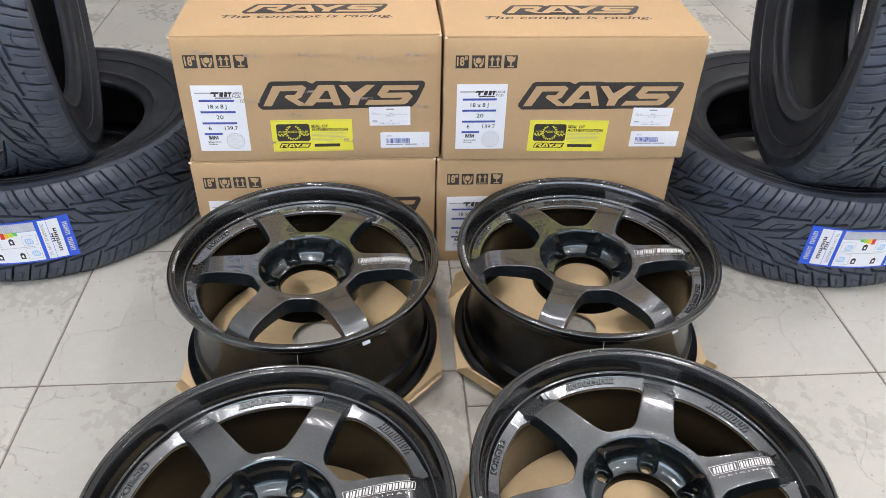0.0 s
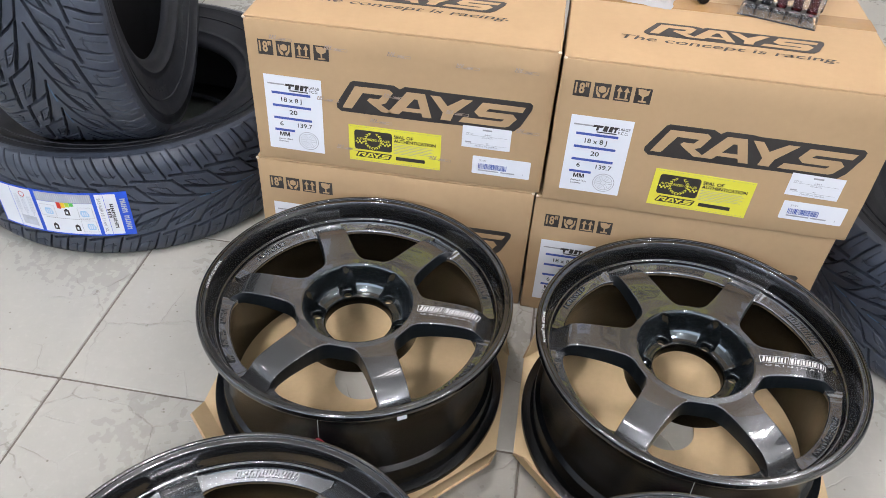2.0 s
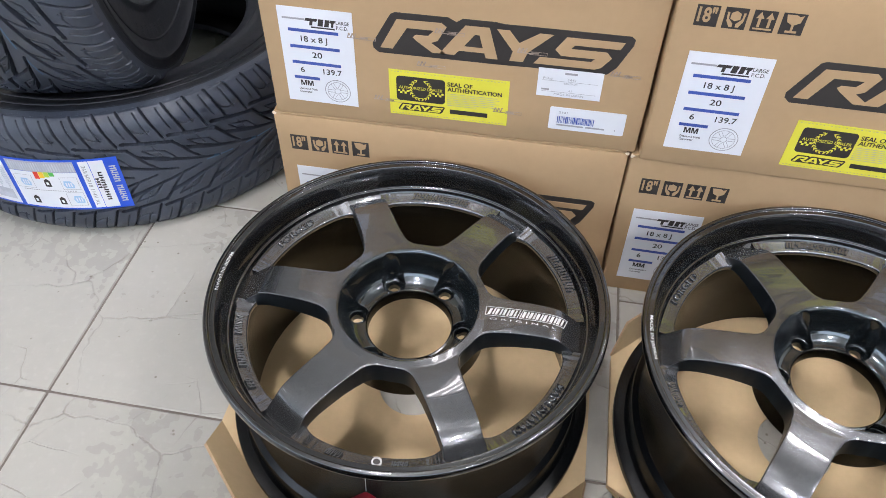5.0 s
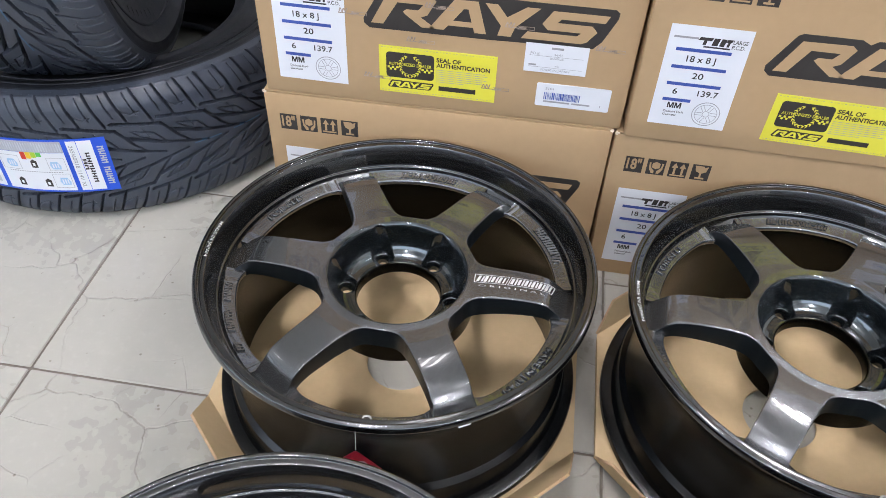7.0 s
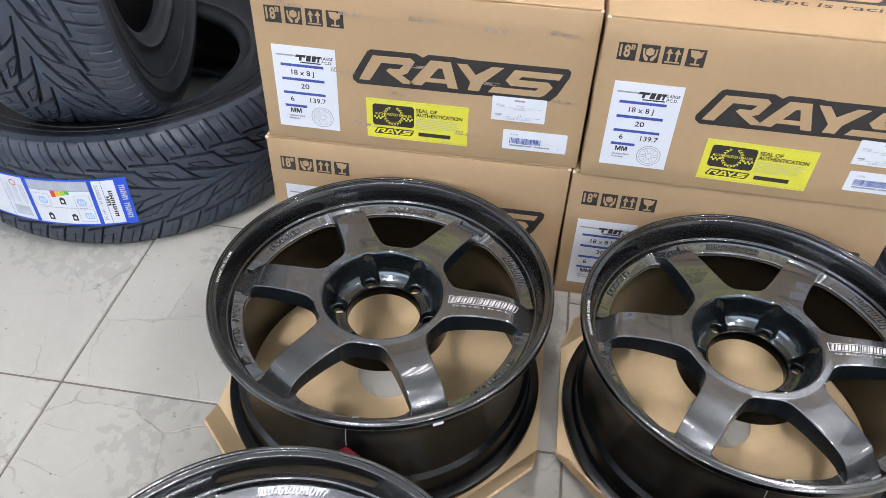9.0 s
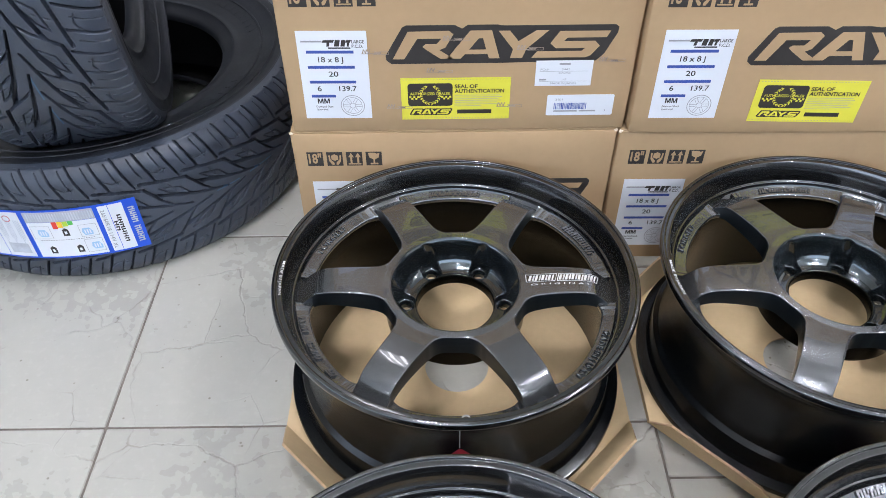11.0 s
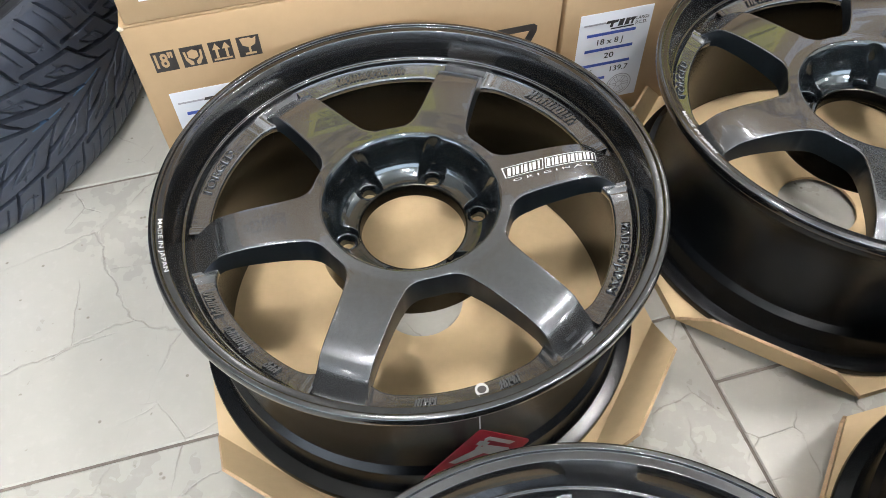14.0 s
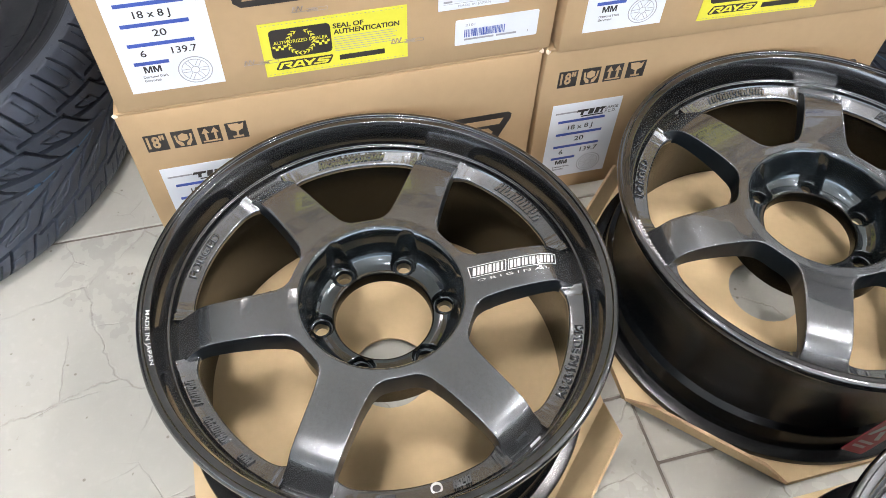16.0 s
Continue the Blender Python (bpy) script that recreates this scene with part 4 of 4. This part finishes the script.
# ---- cardboard pads under the wheels ----
def cardboard_pad(m, up=()):
    """An eight-sided corrugated pad with a round hole, its corner flaps bent."""
    ob = thing("cardboard_pad", m, "eight-sided brown corrugated cardboard pad with a round hole", "cardboard pad", "pads under the wheels")
    R, n, t = 0.250, 96, 0.004
    bm = bmesh.new()
    ins, outs = [], []
    for i in range(n):
        a = 2 * math.pi * i / n
        b = (a + math.pi / 8) % (math.pi / 4) - math.pi / 8
        ro = R / math.cos(b)
        ins.append((0.049 * math.cos(a), 0.049 * math.sin(a)))
        outs.append((ro * math.cos(a), ro * math.sin(a)))
    top_in, top_out = [bm.verts.new((x, y, PAD_Z)) for x, y in ins], [bm.verts.new((x, y, PAD_Z)) for x, y in outs]
    low_in, low_out = [bm.verts.new((x, y, PAD_Z - t)) for x, y in ins], [bm.verts.new((x, y, PAD_Z - t)) for x, y in outs]
    for i in range(n):
        j = (i + 1) % n
        bm.faces.new((top_in[i], top_out[i], top_out[j], top_in[j]))
        bm.faces.new((low_in[j], low_out[j], low_out[i], low_in[i]))
        bm.faces.new((top_in[j], low_in[j], low_in[i], top_in[i]))
        bm.faces.new((top_out[i], low_out[i], low_out[j], top_out[j]))
    part("sheet", bm, CARD_PAD, ob)
    for q in range(4):
        a = 45 + 90 * q
        rise, run = (0.041, 0.012) if q in up else (0.044, 0.034)
        bm = bmesh.new()
        L0 = 0.1035
        L1 = L0 - 0.86 * math.hypot(rise, run)
        nrm = Vector((-rise, 0, run)).normalized() * 0.0035
        pts = [Vector((R, -L0, PAD_Z)), Vector((R, L0, PAD_Z)), Vector((R + run, L1, PAD_Z + rise)), Vector((R + run, -L1, PAD_Z + rise))]
        hi = [bm.verts.new(p) for p in pts]
        lo = [bm.verts.new(p - nrm) for p in pts]
        bm.faces.new(hi)
        bm.faces.new(lo[::-1])
        for i in range(4):
            f = bm.faces.new((hi[i], lo[i], lo[(i + 1) % 4], hi[(i + 1) % 4]))
            f.material_index = 1 if i > 0 else 0
        bmesh.ops.recalc_face_normals(bm, faces=bm.faces[:])
        part("corner_flap", bm, [CARD_PAD, CARD_EDGE], ob, "bent-up corner flap with a cut corrugated edge", at=pose(0, 0, 0, 0, 0, a))
    # wheel rests on short side skirts
    for q in range(4):
        part("side_skirt", box_bm(R - 0.0035, R, -0.1, 0.1, 0.0, PAD_Z - 0.001), CARD_PAD, ob, at=pose(0, 0, 0, 0, 0, 90 * q))
    return ob


for (x, y, a), up in zip(WHEELS, ((0, 1), (0, 1, 2), (0, 1), (0, 1))):
    cardboard_pad(pose(x + (0.003 if x < 0 else -0.002), y, 0.0), up)


# ---- tyres ----
TR, TW = 0.3875, 0.117
PITCHES = 68


def groove(c, s, P):
    """Depth in metres of the directional tread at c metres round and s (-1 to 1) across."""
    a = np.abs(s)
    c = c + np.where(s < 0, P, 0.0)
    dep = np.zeros_like(c)

    def line(points, period, width, depth, taper=0.0):
        """Cuts a line through (pitches round, share across) points, again at every period. taper: how thin its far end gets."""
        nonlocal dep
        L = period * P
        lo, hi = min(p[0] for p in points), max(p[0] for p in points)
        base = c % L
        n = len(points) - 1
        for k in range(int(lo // period) - 1, int(hi // period) + 2):
            x, y = base + k * L, a * TW
            for i, (p, q) in enumerate(zip(points, points[1:])):
                ax, ay, bx, by = p[0] * P, p[1] * TW, q[0] * P, q[1] * TW
                t = np.clip(((x - ax) * (bx - ax) + (y - ay) * (by - ay)) / ((bx - ax) ** 2 + (by - ay) ** 2), 0, 1)
                d = np.hypot(x - ax - t * (bx - ax), y - ay - t * (by - ay))
                w = width * (1.0 - taper * ((i + t) / n) ** 2)
                t = np.clip((w + 0.0003 - d) / np.maximum(0.4 * w, 0.0011), 0, 1)
                dep = np.maximum(dep, depth * t * t * (3 - 2 * t))

    # wide step along the inner side of the shoulder blocks, and its link to the next long groove
    line(((0.0, 0.585), (1.0, 0.535), (2.12, 0.475)), 2, 0.0026, 0.0100)
    line(((2.10, 0.475), (2.40, 0.36), (2.75, 0.22), (3.20, 0.085)), 2, 0.0021, 0.0090, 0.5)
    # long sweeping groove that ends in a point on the middle line
    line(((0.50, 0.335), (1.0, 0.285), (1.6, 0.215), (2.85, 0.105), (4.03, 0.012)), 2, 0.0030, 0.0115, 0.6)
    # hooked sipe in the diamond block
    line(((0.76, 0.43), (1.68, 0.355), (2.08, 0.20)), 2, 0.0011, 0.0045)
    line(((0.76, 0.43), (1.10, 0.325), (1.75, 0.225)), 2, 0.0011, 0.0045)
    line(((1.20, 0.47), (1.50, 0.30)), 2, 0.0007, 0.0030)
    # shoulder: cross grooves, sipes between them, a curved sipe in every second block
    line(((0.70, 0.60), (0.52, 0.74), (0.33, 0.88), (0.14, 1.01)), 1, 0.0017, 0.0095)
    line(((0.19, 0.67), (0.02, 0.80), (-0.18, 0.97)), 1, 0.0008, 0.0040)
    line(((0.42, 0.83), (0.66, 0.73), (0.95, 0.69), (1.30, 0.715)), 2, 0.0008, 0.0032)
    # notches where the blocks meet the step, and lines along the shoulder's edge
    line(((0.70, 0.60), (0.78, 0.55)), 1, 0.0016, 0.0080)
    line(((0.14, 1.01), (1.30, 1.035)), 2, 0.0010, 0.0020)
    line(((1.05, 1.00), (1.80, 1.06)), 2, 0.0009, 0.0020)
    return dep


def tread_mesh():
    P = 2 * math.pi * TR / PITCHES
    ns = 236
    # fine steps on 30 pitches, coarse ones on the side that lies turned away
    fine = np.arange(30 * 30) / 30 - 31
    c = np.concatenate([fine, np.arange((PITCHES - 30) * 8) / 8 - 1]) * P
    nc = len(c)
    s = np.linspace(-1.13, 1.13, ns)
    C, S = np.meshgrid(c, s, indexing="ij")
    B = np.minimum(np.abs(S), 1.0)
    over = np.abs(S) - B
    crown = TR - 0.0050 * B ** 2.2 - 0.0125 * np.clip((B - 0.76) / 0.24, 0, 1) ** 2 - 1.0 * over * TW
    R = crown - groove(C, S, P)
    A = C / TR
    verts = np.stack([R * np.cos(A), R * np.sin(A), np.sign(S) * TW * (B + 0.25 * over)], -1).reshape(-1, 3)
    i = np.arange(nc)[:, None]
    j = np.arange(ns - 1)[None, :]
    k = (i + 1) % nc
    quads = np.stack([i * ns + j, k * ns + j, k * ns + j + 1, i * ns + j + 1], -1).reshape(-1, 4)
    me = bpy.data.meshes.new("tread")
    me.from_pydata(verts.tolist(), [], quads.tolist())
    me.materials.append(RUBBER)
    me.materials.append(BLUE_MARK)
    mid = (np.abs((s[:-1] + s[1:]) / 2 - 0.015) < 0.009)[None, :] & (np.sin(np.arange(nc) * 0.085) + np.sin(np.arange(nc) * 0.028) > 0.25)[:, None]
    me.polygons.foreach_set("material_index", mid.astype(np.int32).reshape(-1))
    me.polygons.foreach_set("use_smooth", [True] * len(me.polygons))
    me.set_sharp_from_angle(angle=radians(48))
    return me


SIDE_PROFILE = [(0.3570, 0.0034), (0.3500, 0.0046), (0.3420, 0.0036), (0.3412, 0.0046), (0.3380, 0.0044), (0.3370, 0.0030), (0.3220, -0.0030), (0.3120, -0.0075), (0.3110, -0.0062), (0.3080, -0.0066),
                (0.3070, -0.0095), (0.2900, -0.0155), (0.2700, -0.0205), (0.2620, -0.0210), (0.2585, -0.0190), (0.2545, -0.0195), (0.2520, -0.0250), (0.2440, -0.0290), (0.2370, -0.0310), (0.2320, -0.0330),
                (0.2292, -0.0370), (0.2285, -0.0450), (0.2310, -0.0490), (0.2400, -0.0480), (0.2650, -0.0360), (0.3000, -0.0240), (0.3350, -0.0160), (0.3460, -0.0300), (0.3520, -0.0600), (0.3540, -TW)]


LINER_FROM = 22


def sidewall_mesh():
    v, f = lathe([(r, TW + z) for r, z in SIDE_PROFILE[:LINER_FROM + 1]], 160)
    return raw_mesh("sidewall", v, f, RUBBER_SIDE, 40)


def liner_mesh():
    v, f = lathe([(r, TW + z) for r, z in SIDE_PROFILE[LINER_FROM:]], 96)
    return raw_mesh("inner_liner", v, f, LINER_SHADED, 40)


def side_mark_mesh():
    """One raised bar in place of a moulded letter on the sidewall."""
    bm = bmesh.new()
    quad = []
    for r in (0.286, 0.306):
        for da in (0, 3.4):
            t = radians(da)
            quad.append(bm.verts.new((r * math.cos(t), r * math.sin(t), TW - 0.0158 + 0.30 * (r - 0.290))))
    bm.faces.new((quad[0], quad[1], quad[3], quad[2]))
    ext = bmesh.ops.extrude_face_region(bm, geom=bm.faces[:])
    bmesh.ops.translate(bm, verts=[g for g in ext["geom"] if isinstance(g, bmesh.types.BMVert)], vec=(0, 0, 0.0010))
    bmesh.ops.recalc_face_normals(bm, faces=bm.faces[:])
    return mesh_of(bm, "moulded_mark", RUBBER_SIDE)


TREAD, SIDE, LINING, MARK = tread_mesh(), sidewall_mesh(), liner_mesh(), side_mark_mesh()


def tyre(m, label, turned=False, phase=0.0):
    ob = thing("tyre", m, label, "tyre", "new tyres")
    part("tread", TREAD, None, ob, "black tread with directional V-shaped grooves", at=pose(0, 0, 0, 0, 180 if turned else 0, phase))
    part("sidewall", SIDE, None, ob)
    part("sidewall", SIDE, None, ob, at=pose(0, 0, 0, 180, 0, 0))
    part("inner_liner", LINING, None, ob, "matt black inside of the tyre, darkened with its shade")
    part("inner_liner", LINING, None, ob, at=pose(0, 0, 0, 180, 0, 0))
    for a0, n in ((20, 8), (140, 6), (200, 8), (320, 6)):
        for i in range(n):
            part("moulded_mark", MARK, None, ob, at=pose(0, 0, 0, 0, 0, a0 + 4.4 * i))
    return ob


def tyre_label(ob, a0, a1, z0, z1, flip):
    """The paper label wrapped on the tread: blue edge, rating panels and figures. Its words run up the tread."""
    r = TR + 0.0012
    length = abs(radians(a1 - a0)) * r

    def bent(polys, lift, name, mat, parent, label=""):
        bm = bmesh.new()
        for poly in polys:
            steps = []
            for x, z in poly:
                a = radians(a1) + (x / r if flip else -x / r)
                steps.append(bm.verts.new(((r + lift) * math.cos(a), (r + lift) * math.sin(a), z0 + z)))
            bm.faces.new(steps)
        bmesh.ops.recalc_face_normals(bm, faces=bm.faces[:])
        for f in bm.faces:
            c = f.calc_center_median()
            if f.normal.x * c.x + f.normal.y * c.y < 0:
                f.normal_flip()
        return part(name, bm, mat, parent, label)

    h = z1 - z0

    def strip(x0, x1, za, zb):
        n = max(1, int(abs(x1 - x0) / 0.02))
        return [rect(x0 + (x1 - x0) * i / n, x0 + (x1 - x0) * (i + 1) / n, za, zb) for i in range(n)]

    sheet = bent(strip(0, length, 0, h), 0.0, "paper_label", BLUE, ob, "blue and white paper label stuck round the tread")
    low, top = 0.004, h - 0.004
    bent(strip(0.0215, 0.0440, low, top), 0.0004, "name_panel", PAPER, sheet)
    bent(strip(0.0448, 0.0600, low, top), 0.0004, "size_panel", PAPER, sheet)
    bent(strip(0.0675, 0.1780, low, h - 0.026), 0.0004, "rating_panel", PAPER, sheet)
    bent(strip(0.0675, 0.1780, h - 0.0255, top), 0.0004, "header_panel", PALE_GREY, sheet)
    bent(strip(0.1860, 0.2330, low, top), 0.0004, "notice_panel", PAPER, sheet)
    bent(strip(0.2338, length - 0.004, low, top), 0.0004, "notice_panel", PAPER, sheet)
    # rating scale, its arrows, and the boxed pictograms
    for i, m in enumerate(ENERGY[::-1]):
        bent([rect(0.1045 + (3 - i) * 0.0085, 0.1125 + (3 - i) * 0.0085, 0.066 + 0.0022 * i, 0.081)], 0.0008, "rating_bar", m, sheet)
    for x, z in ((0.116, 0.050), (0.148, 0.012), (0.104, 0.012)):
        bent([[(x, z), (x + 0.010, z), (x + 0.010, z + 0.013), (x + 0.005, z + 0.017), (x, z + 0.013)]], 0.0008, "rating_arrow", INK, sheet)
        bent([rect(x + 0.003, x + 0.007, z + 0.004, z + 0.010)], 0.0012, "rating_letter", PAPER, sheet)
    for x, z in ((0.0800, 0.048), (0.0740, 0.016), (0.1500, 0.050)):
        bent([[(x, z), (x + 0.013, z), (x + 0.016, z + 0.007), (x + 0.014, z + 0.015), (x + 0.003, z + 0.015), (x - 0.001, z + 0.007)]], 0.0008, "pictogram", PALE_BLUE, sheet)
        bent([rect(x + 0.002, x + 0.004, z + 0.003, z + 0.012), rect(x + 0.006, x + 0.008, z + 0.003, z + 0.012), rect(x + 0.010, x + 0.012, z + 0.003, z + 0.012)], 0.0012, "pictogram_stripe", PAPER, sheet)
    for x0, x1, za, zb in ((0.0710, 0.0985, 0.045, 0.070), (0.0705, 0.0985, 0.010, 0.038), (0.1440, 0.1745, 0.045, 0.072)):
        for rule in (rect(x0, x1, za, za + 0.0006), rect(x0, x1, zb, zb + 0.0006), rect(x0, x0 + 0.0006, za, zb), rect(x1, x1 + 0.0006, za, zb)):
            bent([rule], 0.0008, "panel_rule", GREY_INK, sheet)
    bent([rect(0.0800 + i * 0.004, 0.0825 + i * 0.004, 0.0410, 0.0425) for i in range(22)], 0.0008, "small_print", GREY_INK, sheet)
    bent([rect(0.070 + i * 0.0042, 0.072 + i * 0.0042, h - 0.023, h - 0.007) for i in range(25)], 0.0008, "small_print", GREY_PRINT_PALE, sheet)
    for x0 in (0.190, 0.205, 0.219):
        bent([rect(x0 + 0.0024 * i, x0 + 0.0010 + 0.0024 * i, 0.046 - 0.006 * (i % 3), 0.085) for i in range(4)], 0.0008, "small_print", GREY_PRINT_PALE, sheet)
    bent([rect(0.192, 0.226, 0.012, 0.034)], 0.0008, "printed_block", GREY_PRINT_PALE, sheet)
    for i in range(14):
        t0, t1 = 2 * math.pi * i / 14, 2 * math.pi * (i + 1) / 14
        bent([[(0.2080 + q * math.cos(t) * 0.95, 0.088 + q * math.sin(t)) for q, t in ((0.0055, t0), (0.0070, t0), (0.0070, t1), (0.0055, t1))]], 0.0010, "round_stamp", STAMP_RED, sheet)
    # words running up the tread
    bm = text_bm("265/60R18 114V XL", 0.0062, h - 0.022, 0.01)
    for v in bm.verts:
        u, k = v.co.x, v.co.z
        xx, zz = 0.0505 + 0.0062 - k, (0.012 + u if flip else h - 0.012 - u)
        a = radians(a1) + (xx / r if flip else -xx / r)
        v.co = Vector(((r + 0.0009) * math.cos(a), (r + 0.0009) * math.sin(a), z0 + zz))
    part("size_lettering", bm, GREY_INK, sheet)
    def strokes(x0, x1, z, step, count):
        """Bars in place of a word: two uprights and a link for each letter."""
        w, m, out = step * 0.26, (x1 - x0) * 0.22, []
        for i in range(count):
            zz, mid = z + i * step, x0 + (x1 - x0) * (0.25 + 0.25 * (i % 3))
            out += [rect(x0, x1, zz, zz + w), rect(x0, x1, zz + step * 0.56, zz + step * 0.56 + w), rect(mid - m / 2, mid + m / 2, zz + w, zz + step * 0.56)]
        return out

    bent(strokes(0.0055, 0.0155, 0.014, 0.0090, 4) + strokes(0.0055, 0.0155, 0.056, 0.0088, 4), 0.0006, "maker_strip", WHITE_PRINT, sheet)
    bent(strokes(0.0295, 0.0362, 0.020, 0.0102, 6), 0.0008, "model_strip", INK, sheet)
    bent(strokes(0.0372, 0.0430, 0.046, 0.0115, 2), 0.0008, "model_strip", INK, sheet)
    return sheet


left_low = tyre(pose(-0.925, 0.330, 0.122), "new black tyre lying flat on the floor with a paper label", False, -1.0)
tyre_label(left_low, -107.5, -66.5, -0.055, 0.051, False)
left_high = tyre(pose(-0.910, 0.279, 0.537, 0, 0, 14.0) @ pose(0, 0, 0, 0, 89, 0), "new black tyre standing upright in the hole of a flat one", True)
right_low = tyre(pose(0.928, 0.221, 0.1325, 1.7, 0, 0), "new black tyre lying flat on the floor with a paper label", True)
tyre_label(right_low, -70.0, -110.0, -0.043, 0.060, True)
right_high = tyre(pose(0.905, 0.118, 0.565, 0, 0, -11.0) @ pose(0, 0, 0, 0, -90, 0), "new black tyre standing upright in the hole of a flat one")


# ---- small parts on the lid of a box ----
LID = 0.277 + H + 0.0008


def nut_mesh(mat):
    v, f = lathe(rounded([(0.0, 0.0), (0.0085, 0.0), (0.0095, 0.004), (0.0080, 0.010), (0.0078, 0.026), (0.0060, 0.030), (0.0, 0.031)], 1), 18)
    return raw_mesh("nut", v, f, mat, 40)


def nut_tray(m):
    ob = thing("nut_tray", m, "clear plastic blister tray of dark red and black wheel nuts", "nut tray")
    part("lower_shell", box_bm(-0.064, 0.064, -0.088, 0.088, 0.0, 0.003, 0.001), CLEAR, ob, "clear plastic flange")
    for i in range(5):
        v, f = lathe(rounded([(0.0, 0.020), (0.009, 0.020), (0.0115, 0.016), (0.012, 0.003)], 1), 18)
        part("moulded_cup", raw_mesh("moulded_cup", v, f, CLEAR, 60), None, ob, at=pose(-0.050 + 0.025 * i, -0.075, 0))
    part("upper_shell", box_bm(-0.066, 0.066, -0.062, 0.090, 0.020, 0.046, 0.004), CLEAR, ob, "clear plastic cover")
    red, black = nut_mesh(NUT_RED), nut_mesh(NUT_BLACK)
    for i in range(5):
        for j in range(4):
            part("nut", red if j % 2 == 0 and i > 1 else black, None, ob, at=pose(-0.050 + 0.025 * i, -0.045 + 0.035 * j, 0.012))
    part("base_card", box_bm(-0.060, 0.060, -0.058, 0.086, 0.004, 0.012, 0.001), NUT_BLACK, ob)
    return ob


nut_tray(pose(0.392, 0.285, LID, 0, 0, -18))

key = thing("nut_key", pose(0.246, 0.275, LID + 0.011, 0, 0, 8), "small black metal wheel-nut key lying on a box lid", "nut key")
v, f = lathe(rounded([(0.0, -0.030), (0.009, -0.030), (0.0105, -0.026), (0.0105, -0.012), (0.0075, -0.009), (0.0075, 0.022), (0.0095, 0.026), (0.0095, 0.040), (0.0, 0.041)], 1), 24)
part("shank", raw_mesh("shank", v, f, NUT_BLACK, 40), None, key, at=pose(0, 0, 0, -90, 0, 0))
v, f = lathe([(0.0108, -0.024), (0.0112, -0.023), (0.0112, -0.018), (0.0108, -0.017)], 24)
part("collar", raw_mesh("collar", v, f, NUT_BLACK, 40), None, key, at=pose(0, 0, 0, -90, 0, 0))

bag = thing("plastic_bag", pose(0.135, 0.285, LID, 0, 0, -14), "crumpled clear plastic bag holding small metal parts", "plastic bag")
bm = bmesh.new()
bmesh.ops.create_grid(bm, x_segments=36, y_segments=30, size=0.5)
for v in bm.verts:
    x, y = v.co.x * 0.15, v.co.y * 0.13
    dome = max(0.0, 1 - (2 * v.co.x) ** 4) * max(0.0, 1 - (2 * v.co.y) ** 4)
    fold = abs(noise.noise((x * 45, y * 45, 3))) * 0.016 + abs(noise.noise((x * 120, y * 120, 5))) * 0.007
    v.co = Vector((x + 0.004 * noise.noise((y * 60, x * 60, 9)), y + 0.004 * noise.noise((x * 60, y * 60, 2)), 0.001 + dome * (0.010 + fold)))
part("film", bm, FILM, bag, "crumpled clear film", smooth=30)
for i, (x, y) in enumerate(((-0.045, -0.028), (-0.030, 0.010), (0.000, -0.015), (0.030, 0.012))):
    v, f = lathe(rounded([(0.0, 0.0), (0.009, 0.0), (0.010, 0.004), (0.0055, 0.008), (0.005, 0.014), (0.0, 0.015)], 1), 16)
    part("metal_part", raw_mesh("metal_part", v, f, NUT_BLACK, 40), None, bag, at=pose(x, y, 0.001, 0, 0, 30 * i))


# ---- floor: grout bed and tiles ----
floor = tagged(new("floor", mesh_of(box_bm(ROOM[0], ROOM[1], ROOM[2], ROOM[3], -0.05, -0.0022), "floor", GROUT)), "shop floor of beige-grey crackle-patterned ceramic tiles with dark joints", "floor", kind="structure")
PX, PY = 0.409, 0.413
COLUMNS = [0.040 - 0.4045 * k for k in range(10, 0, -1)] + [0.040 + 0.414 * k for k in range(11)]


def row_start(i):
    """The joints do not run through: they step from column to column."""
    return -0.350 if i < 10 else (-0.442 if i == 10 else -0.397)


tile = mesh_of(box_bm(-PX / 2 + 0.0020, PX / 2 - 0.0020, -PY / 2 + 0.0020, PY / 2 - 0.0020, -0.004, 0.0, 0.0014, 1), "tile", TILE)
rest = bmesh.new()
for i, (x0, x1) in enumerate(zip(COLUMNS, COLUMNS[1:])):
    for j in range(-11, 13):
        x, y = (x0 + x1) / 2, row_start(i) + PY * (j + 0.5)
        if 3 <= i <= 16 and -7 <= j < 7:
            ob = part("tile", tile, None, floor)
            ob.matrix_basis = pose(x, y, 0) @ Matrix.Diagonal(((x1 - x0) / PX, 1, 1, 1))
        elif ROOM[0] + 0.2 < x < ROOM[1] - 0.2 and ROOM[2] + 0.2 < y < ROOM[3] - 0.2:
            rest.faces.new([rest.verts.new((x + sx * ((x1 - x0) / 2 - 0.002), y + sy * (PY / 2 - 0.002), 0)) for sx, sy in ((-1, -1), (1, -1), (1, 1), (-1, 1))])
far_tiles = part("far_tiles", rest, TILE, floor)
far_tiles["kind"] = "stuff"
